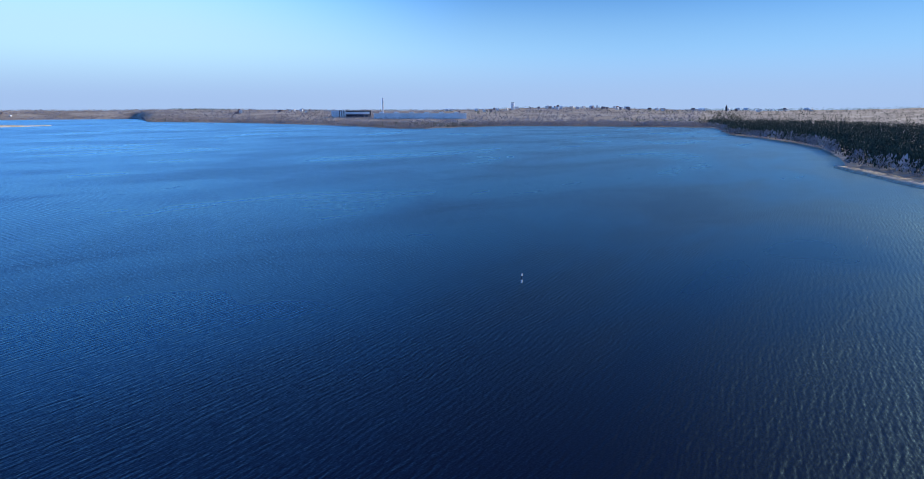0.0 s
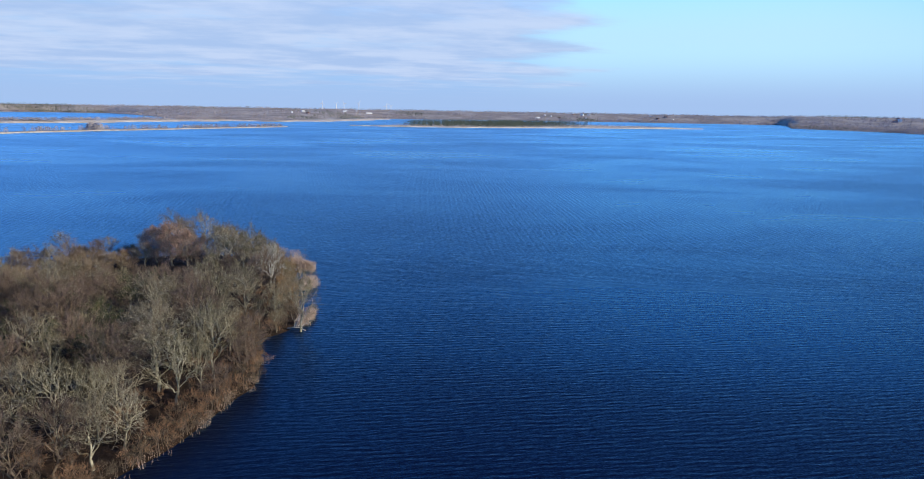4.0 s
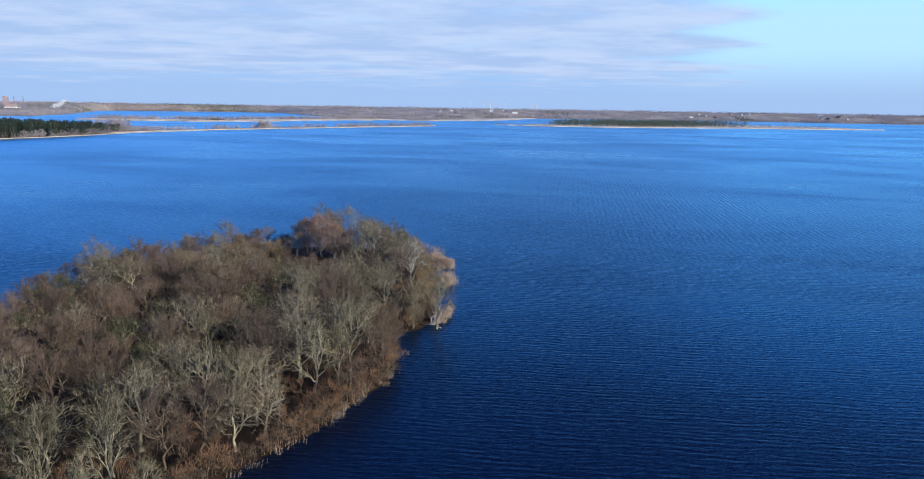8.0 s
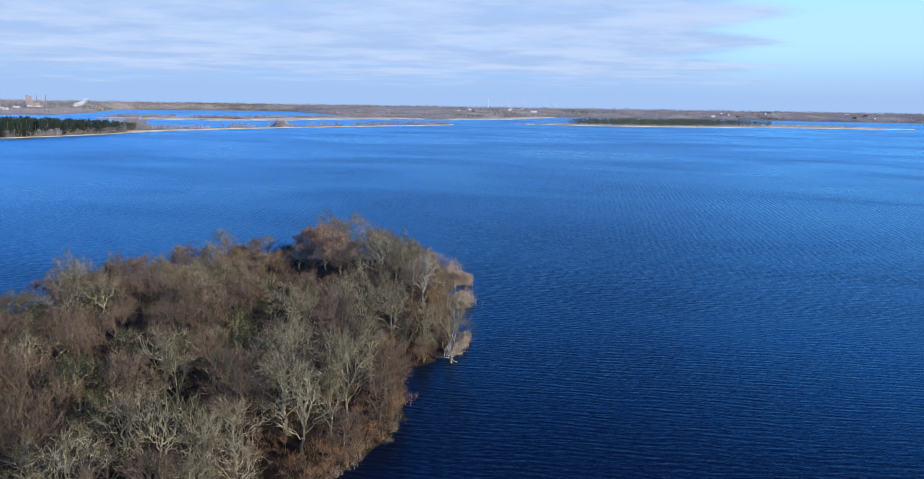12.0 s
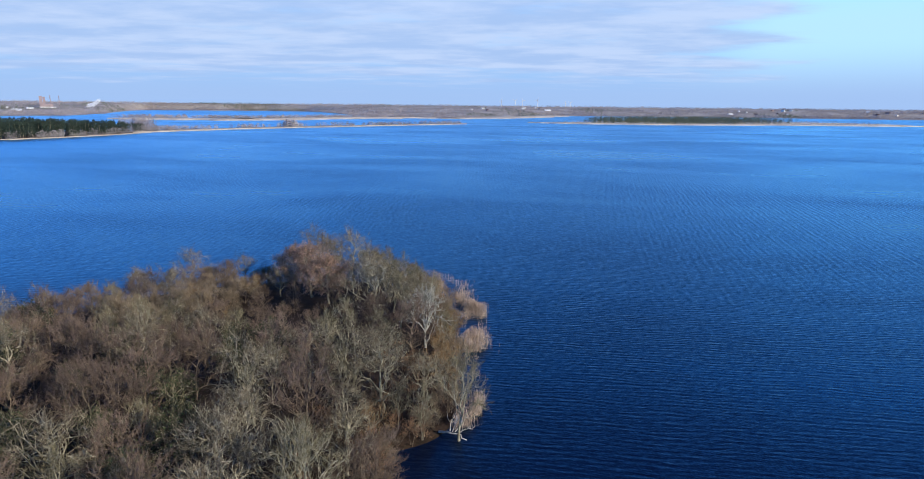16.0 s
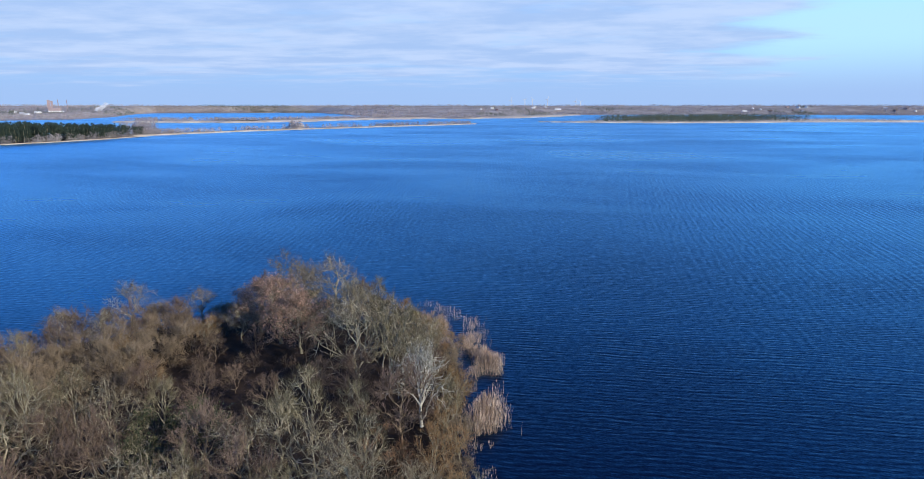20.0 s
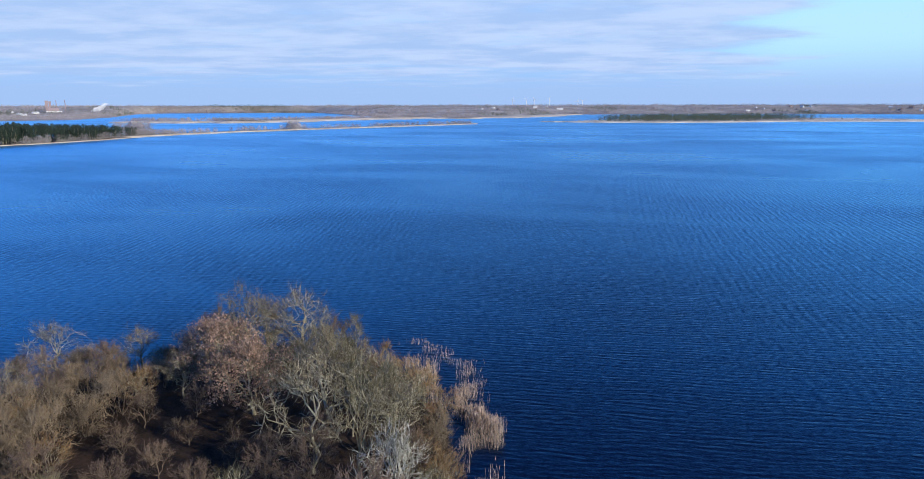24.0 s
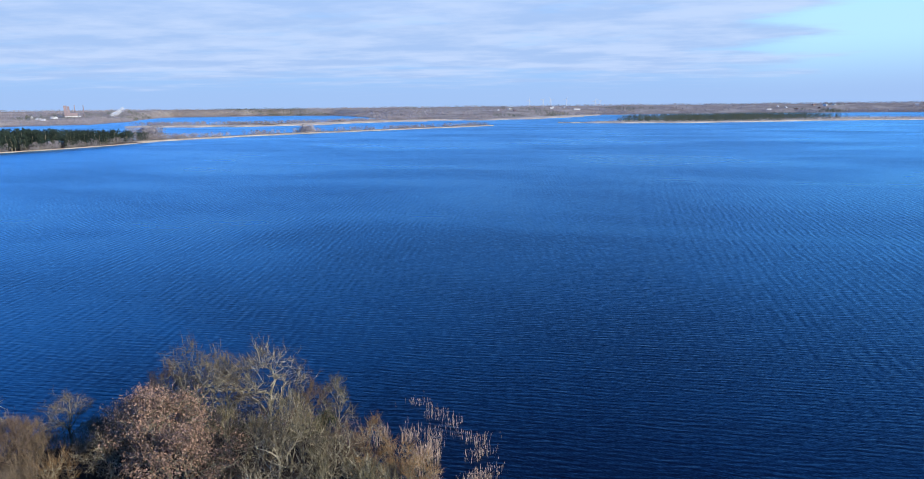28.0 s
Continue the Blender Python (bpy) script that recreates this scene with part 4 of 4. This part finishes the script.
PENINSULA = land("ground_peninsula", ((-62, 1990), (-20, 1955), (60, 1935), (228, 1915), (430, 1960), (640, 2090), (860, 2110), (1080, 2150), (1190, 2420), (1000, 2620), (640, 2620), (320, 2520), (110, 2260)),
                 M_SAND, 1.0, 0.01, "sandy peninsula with a dark pine plantation", jag=6)


def fill(P, n, rng, s0, s1, test=None):
    lo, hi = P.min(axis=0), P.max(axis=0)
    out = []
    while len(out) < n:
        x, y = rng.uniform(lo[0], hi[0]), rng.uniform(lo[1], hi[1])
        if inside(P, x, y) and (test is None or test(x, y)):
            out.append((x, y, 0.3, rng.uniform(s0, s1)))
    return out


def pine_proto(seed):
    """A shore pine: bare stem below, ragged crown above."""
    rng = np.random.default_rng(seed)
    ob = empty("pine_tree")
    tagged(ob, "tall dark green pine at the edge of the western wood", "tree", "pines of the western wood")
    V, F = [], []
    tube(V, F, bend(rng, (0, 0, -0.5), (rng.normal(0, 0.4), rng.normal(0, 0.4), 15), 0, 5, 0.1), [0.3, 0.26, 0.22, 0.18, 0.12, 0.06], 5)
    child("trunk", mesh_of("trunk", V, F, M_BARK, True), ob)
    n = 260
    t, a = rng.random(n), rng.uniform(0, 2 * math.pi, n)
    r = 4.7 * np.sqrt(np.clip(1 - (1.6 * t - 0.6) ** 2, 0.04, 1)) * np.sqrt(rng.random(n)) * (0.8 + 0.35 * np.sin(3 * a + seed))
    c = np.stack((r * np.cos(a), r * np.sin(a), 3.5 + 13 * t), axis=1)
    e = rng.normal(0, 1, (2, n, 3))
    e /= np.linalg.norm(e, axis=-1, keepdims=True)
    size = rng.uniform(0.7, 1.5, (n, 1))
    child("crown", tri_mesh("crown", np.stack((c - e[0] * size * 0.5, c + e[0] * size * 0.5, c + e[1] * size), axis=1), M_PINE), ob)
    return ob


def island_woods():
    rng = random.Random(21)
    core = PENINSULA.mean(axis=0)
    C = core + (PENINSULA - core) * 0.86
    clump_scatter("peninsula_pines", fill(C, 2600, rng, 0.6, 1.1, lambda x, y: 0.04 + 0.02 * rng.random() < x / (y + 83) < 0.25 + 0.09 * rng.random() and noise.noise((x / 60, y / 60, 4)) > -0.45), M_PINE_HAZED, 3, "pine plantation on the sandy peninsula", "wood", tris=36, height=19, width=8)
    clump_scatter("peninsula_scrub", fill(C, 700, rng, 0.3, 0.85, lambda x, y: x / (y + 83) > 0.22 or x / (y + 83) < 0.05), M_WOOD_HAZED, 4, "bare scrub on the peninsula", "wood", tris=16, height=11, width=9)
    core = SPIT_WOOD.mean(axis=0)
    C = core + (SPIT_WOOD - core) * 0.93
    rows = []
    for x, y, z, q in fill(C, 1100, rng, 0.68, 1.2):
        rows.append((x, y, z, q * float(np.interp(y, (650, 800, 985), (1.38, 1.28, 0.88)))))
    rows.sort(key=lambda r: min(abs(r[0] - float(np.interp(r[1], (640, 757, 930), (-722, -688, -680)))), 1e3))
    pines = [pine_proto(300 + k) for k in range(4)]
    for i, (x, y, z, q) in enumerate(rows[:130]):
        m = pose(x, y, z, 0, 0, rng.uniform(0, 360))
        if i < 4:
            pines[i].matrix_basis = m @ Matrix.Diagonal((q, q, q, 1))
        else:
            copy_thing(pines[i % 4], m).scale = (q, q, q)
    clump_scatter("west_pine_wood", rows[130:], M_PINE, 5, "dark pine wood on the western shore", "wood", tris=60, height=17, width=8, trunkless=0.3)
    # bushes on the reed spit and the long reed island
    line = ((-690, 960), (-662, 1057), (-560, 1280), (-450, 1430), (-345, 1585), (-245, 1730))
    spots = []
    for _ in range(900):
        t = rng.random() ** 1.35 * 5
        k = min(int(t), 4)
        f = t - k
        if noise.noise((t * 4.1, 0, 6)) > -0.18:
            spots.append((line[k][0] + (line[k + 1][0] - line[k][0]) * f - rng.uniform(0, 22), line[k][1] + (line[k + 1][1] - line[k][1]) * f + rng.uniform(0, 18), 0.2, rng.uniform(0.3, 0.95)))
    spots += [(-560 + rng.uniform(-16, 12), 1285 + rng.uniform(-12, 12), 0.2, rng.uniform(0.9, 1.6)) for _ in range(26)]
    spots += [(-770 + rng.uniform(-40, 25), 1075 + rng.uniform(-25, 25), 0.2, rng.uniform(1.1, 2.0)) for _ in range(46)]
    for _ in range(150):
        y = rng.uniform(640, 985)
        spots.append((float(np.interp(y, (640, 757, 850, 985), (-732, -694, -683, -695))) - rng.uniform(0, 14), y, 0.2, rng.uniform(0.4, 1.0)))
    clump_scatter("spit_bushes", spots, M_WOOD_HAZED, 6, "leafless bushes on the reed spit", "shrubs", tris=90, height=11, width=10, trunkless=0.02, leaf=0.12)
    line = ((-1330, 1760), (-1130, 1790), (-960, 1830), (-850, 2080), (-720, 2320), (-560, 2500))
    spots = []
    for _ in range(1200):
        t = rng.random() * 5
        k = min(int(t), 4)
        f = t - k
        if noise.noise((t * 2.9, 4, 6)) > -0.15:
            spots.append((line[k][0] + (line[k + 1][0] - line[k][0]) * f + rng.uniform(-50, 0), line[k][1] + (line[k + 1][1] - line[k][1]) * f + rng.uniform(45, 120), 1.0, rng.uniform(0.4, 1.15)))
    clump_scatter("reed_island_bushes", spots, M_WOOD_HAZED, 7, "leafless bushes on the long reed island", "shrubs", tris=60, height=11, width=12, trunkless=0.02, leaf=0.13)


island_woods()


# ---------------------------------------------------------------- far buildings and marks
def at_bearing(az, d, eye=(12.0, -83.0)):
    """A place on the mainland at a bearing and distance from a point, with the ground's height."""
    x, y = eye[0] + d * math.sin(radians(az)), eye[1] + d * math.cos(radians(az))
    a, r = math.degrees(math.atan2(x - ORIGIN[0], y - ORIGIN[1])), math.hypot(x - ORIGIN[0], y - ORIGIN[1])
    return x, y, terrain(a, r)


EAST = (20.0, -156.0)


def block(name, parent, mat, sx, sy, sz, x=0, y=0, z=0, label=""):
    v, f = box(sx, sy, sz, x, y, z)
    return child(name, mesh_of(name, v, f, mat), parent, label)


def stack(name, parent, mat, r0, r1, h, x=0, y=0, z=0, sides=10):
    V, F = [], []
    tube(V, F, ((x, y, z), (x, y, z + h * 0.5), (x, y, z + h)), (r0, (r0 + r1) / 2, r1), sides)
    return child(name, mesh_of(name, V, F, mat, True), parent)


def steelworks():
    x, y, z = at_bearing(50.0, 3300, EAST)
    ob = empty("factory")
    ob.matrix_basis = pose(x, y, z - 2, 0, 0, -50)
    tagged(ob, "dark and white steelworks hall with a tall chimney", "factory")
    block("hall", ob, M_DARK, 150, 60, 30, -40, 0, 0)
    block("roof", ob, M_DARK, 156, 66, 3, -40, 0, 30)
    block("cladding", ob, M_WHITE, 120, 2, 12, -30, -31.5, 15, "pale blue-white band")
    block("annex", ob, M_WHITE, 36, 50, 33, -135, 0, 0)
    for k in range(5):
        block("conveyor", ob, M_WHITE, 6, 5, 26 + 3 * k, -128 + 10 * k, -34, 0)
    stack("chimney", ob, M_WHITE, 4.6, 3.2, 92, 96, 10, 0)
    stack("mast", ob, M_WHITE, 1.2, 0.8, 40, 330, 30, 0, 6)
    long = empty("factory_hall")
    x, y, z = at_bearing(54.8, 3150, EAST)
    long.matrix_basis = pose(x, y, z - 2, 0, 0, -54)
    tagged(long, "long low white factory hall behind the wood", "factory")
    block("wall", long, M_WHITE, 430, 60, 24)
    # roof made white in place of sunlight that misses the near wall
    block("roof", long, M_WHITE, 434, 64, 2.5, 0, 0, 24)
    for k in range(6):
        block("vent", long, M_WHITE, 20, 20, 6, -180 + 70 * k, 0, 26.5)


steelworks()


def power_plant():
    x, y, z = at_bearing(-40.2, 3500)
    ob = empty("power_station")
    ob.matrix_basis = pose(x, y, z - 1, 0, 0, 40)
    tagged(ob, "distant power station with reddish towers and thin chimneys", "power station")
    block("tower", ob, M_BRICK, 12, 10, 50, -16, 0)
    block("tower", ob, M_BRICK, 9, 9, 47, -4, 0)
    block("hall", ob, M_BRICK, 50, 30, 17, 4, 8)
    block("hall", ob, M_WHITE, 60, 20, 4, 10, -24)
    for px, h in ((20, 53), (54, 52)):
        stack("chimney", ob, M_BRICK, 2.0, 1.4, h, px, 6)
    x, y, z = at_bearing(-37.2, 3500)
    st = empty("steam_plume")
    st.matrix_basis = pose(x, y, z, 0, 0, 37)
    tagged(st, "white plume of steam drifting from the plant", "steam", kind="stuff")
    rng = np.random.default_rng(6)
    n = 1500
    t = rng.random(n) ** 0.8
    c = np.stack((-16 + 46 * t + rng.normal(0, 1, n) * (7 - 3 * t), rng.normal(0, 6, n), 16 + 8 * (1 - t) * rng.random(n) + 34 * t ** 1.6 + rng.normal(0, 3, n)), axis=1)
    e = rng.normal(0, 1, (2, n, 3))
    e /= np.linalg.norm(e, axis=-1, keepdims=True)
    q = (5 * (1.1 - t) + 1)[:, None] * rng.uniform(0.5, 1, (n, 1))
    child("plume", tri_mesh("plume", np.stack((c - e[0] * q * 0.5, c + e[0] * q * 0.5, c + e[1] * q), axis=1), M_STEAM), st)


power_plant()


def wind_turbine(az, d, hub, phase):
    x, y, z = at_bearing(az, d)
    ob = empty("wind_turbine")
    ob.matrix_basis = pose(x, y, z - 1, 0, 0, -az)
    tagged(ob, "slender white wind turbine on the horizon", "wind turbine", "wind turbines")
    stack("tower", ob, M_PLASTIC, 2.0, 1.3, hub, 0, 0, 0, 6)
    block("nacelle", ob, M_PLASTIC, 4, 7, 4, 0, -1, hub - 1)
    for k in range(3):
        a = phase + k * 2 * math.pi / 3
        V, F = [], []
        tube(V, F, ((0, -5, hub + 1), (9 * math.sin(a), -5, hub + 1 + 9 * math.cos(a)), (20 * math.sin(a), -5, hub + 1 + 20 * math.cos(a))), (1.0, 1.1, 0.4), 4)
        child("blade", mesh_of("blade", V, F, M_PLASTIC), ob)


for az, hub, ph in ((-4.9, 40, 0.2), (-3.75, 40, 0.9), (-3.1, 42, 1.6), (-1.85, 46, 0.5), (0.5, 30, 0.3), (0.9, 30, 1.1)):
    wind_turbine(az, 4550, hub, ph)


def house(x, y, z, w, d, h, turn, pale, tower=False):
    ob = empty("house")
    ob.matrix_basis = pose(x, y, z - 1, 0, 0, turn)
    tagged(ob, "small white house with a pitched roof far beyond the lake" if pale else "small house with a tiled roof far beyond the lake", "house", "houses of the far town")
    block("wall", ob, M_WHITE if pale else M_BRICK, w, d, h)
    r = d / 2 + 1
    V = [(-w / 2 - 1, -r, h), (w / 2 + 1, -r, h), (w / 2 + 1, r, h), (-w / 2 - 1, r, h), (-w / 2 - 1, 0, h + r * 0.7), (w / 2 + 1, 0, h + r * 0.7)]
    child("roof", mesh_of("roof", V, [(0, 1, 5, 4), (2, 3, 4, 5), (0, 4, 3), (1, 2, 5), (3, 2, 1, 0)], M_ROOF if not pale else M_WHITE), ob)


def town():
    rng = random.Random(31)
    # bearing from the start of the flight, spread, count, distance, storey height
    for az, da, n, d, h in ((40.6, 0.9, 4, 3900, 14), (44.5, 1.6, 7, 3900, 11), (64, 4, 12, 4300, 14), (69, 3.5, 26, 4350, 15), (79, 8, 26, 4300, 13), (60, 3, 6, 3900, 12)):
        for _ in range(n):
            x, y, z = at_bearing(az + rng.uniform(-da, da), d + rng.uniform(-250, 250), EAST)
            house(x, y, z + rng.uniform(2, 5), rng.uniform(12, 26), rng.uniform(9, 13), h * rng.uniform(0.5, 0.9), rng.uniform(0, 180), rng.random() < 0.75)
    for az, n, d in ((-6.5, 3, 3600), (-2.0, 5, 4000), (14.5, 4, 4200), (17, 5, 4300), (24, 4, 4400), (-41.5, 4, 3300)):
        for _ in range(n):
            x, y, z = at_bearing(az + rng.uniform(-1.2, 1.2), d + rng.uniform(-120, 120))
            house(x, y, z + 1, rng.uniform(12, 30), rng.uniform(7, 10), rng.uniform(3, 6), rng.uniform(0, 180), rng.random() < 0.8)
    x, y, z = at_bearing(79.9, 4350, EAST)
    ob = empty("church_tower")
    ob.matrix_basis = pose(x, y, z, 0, 0, 10)
    tagged(ob, "dark church tower above the far town", "church tower")
    block("tower", ob, M_DARK, 11, 11, 22)
    stack("spire", ob, M_DARK, 6, 0.5, 14, 0, 0, 22, 4)
    x, y, z = at_bearing(62.7, 4200, EAST)
    ob = empty("apartment_block")
    ob.matrix_basis = pose(x, y, z, 0, 0, 20)
    tagged(ob, "white high-rise block in the far town", "apartment block")
    block("wall", ob, M_WHITE, 30, 16, 44)
    block("roof", ob, M_DARK, 31, 17, 2, 0, 0, 44)


town()


def marker_pole(x, y, h, ring):
    ob = empty("channel_marker")
    ob.matrix_basis = pose(x, y, 0)
    tagged(ob, "white channel marker standing in the lake", "buoy", "channel markers")
    stack("pole", ob, M_PLASTIC if ring else M_DARK, 0.16, 0.14, h, 0, 0, -0.5, 8)
    if ring:
        V, F = [], []
        pts = [(0.75 * math.sin(k * math.pi / 8), 0, h + 0.3 - 0.75 * math.cos(k * math.pi / 8)) for k in range(17)]
        tube(V, F, pts, [0.09] * 17, 5)
        child("ring", mesh_of("ring", V, F, M_PLASTIC, True), ob)
    else:
        stack("band", ob, M_PLASTIC, 0.24, 0.24, 0.9, 0, 0, 0.05, 8)
        stack("band", ob, M_PLASTIC, 0.24, 0.24, 0.7, 0, 0, h - 1.3, 8)


marker_pole(201, -66.6, 3.6, False)
marker_pole(327, -158.7, 2.2, True)
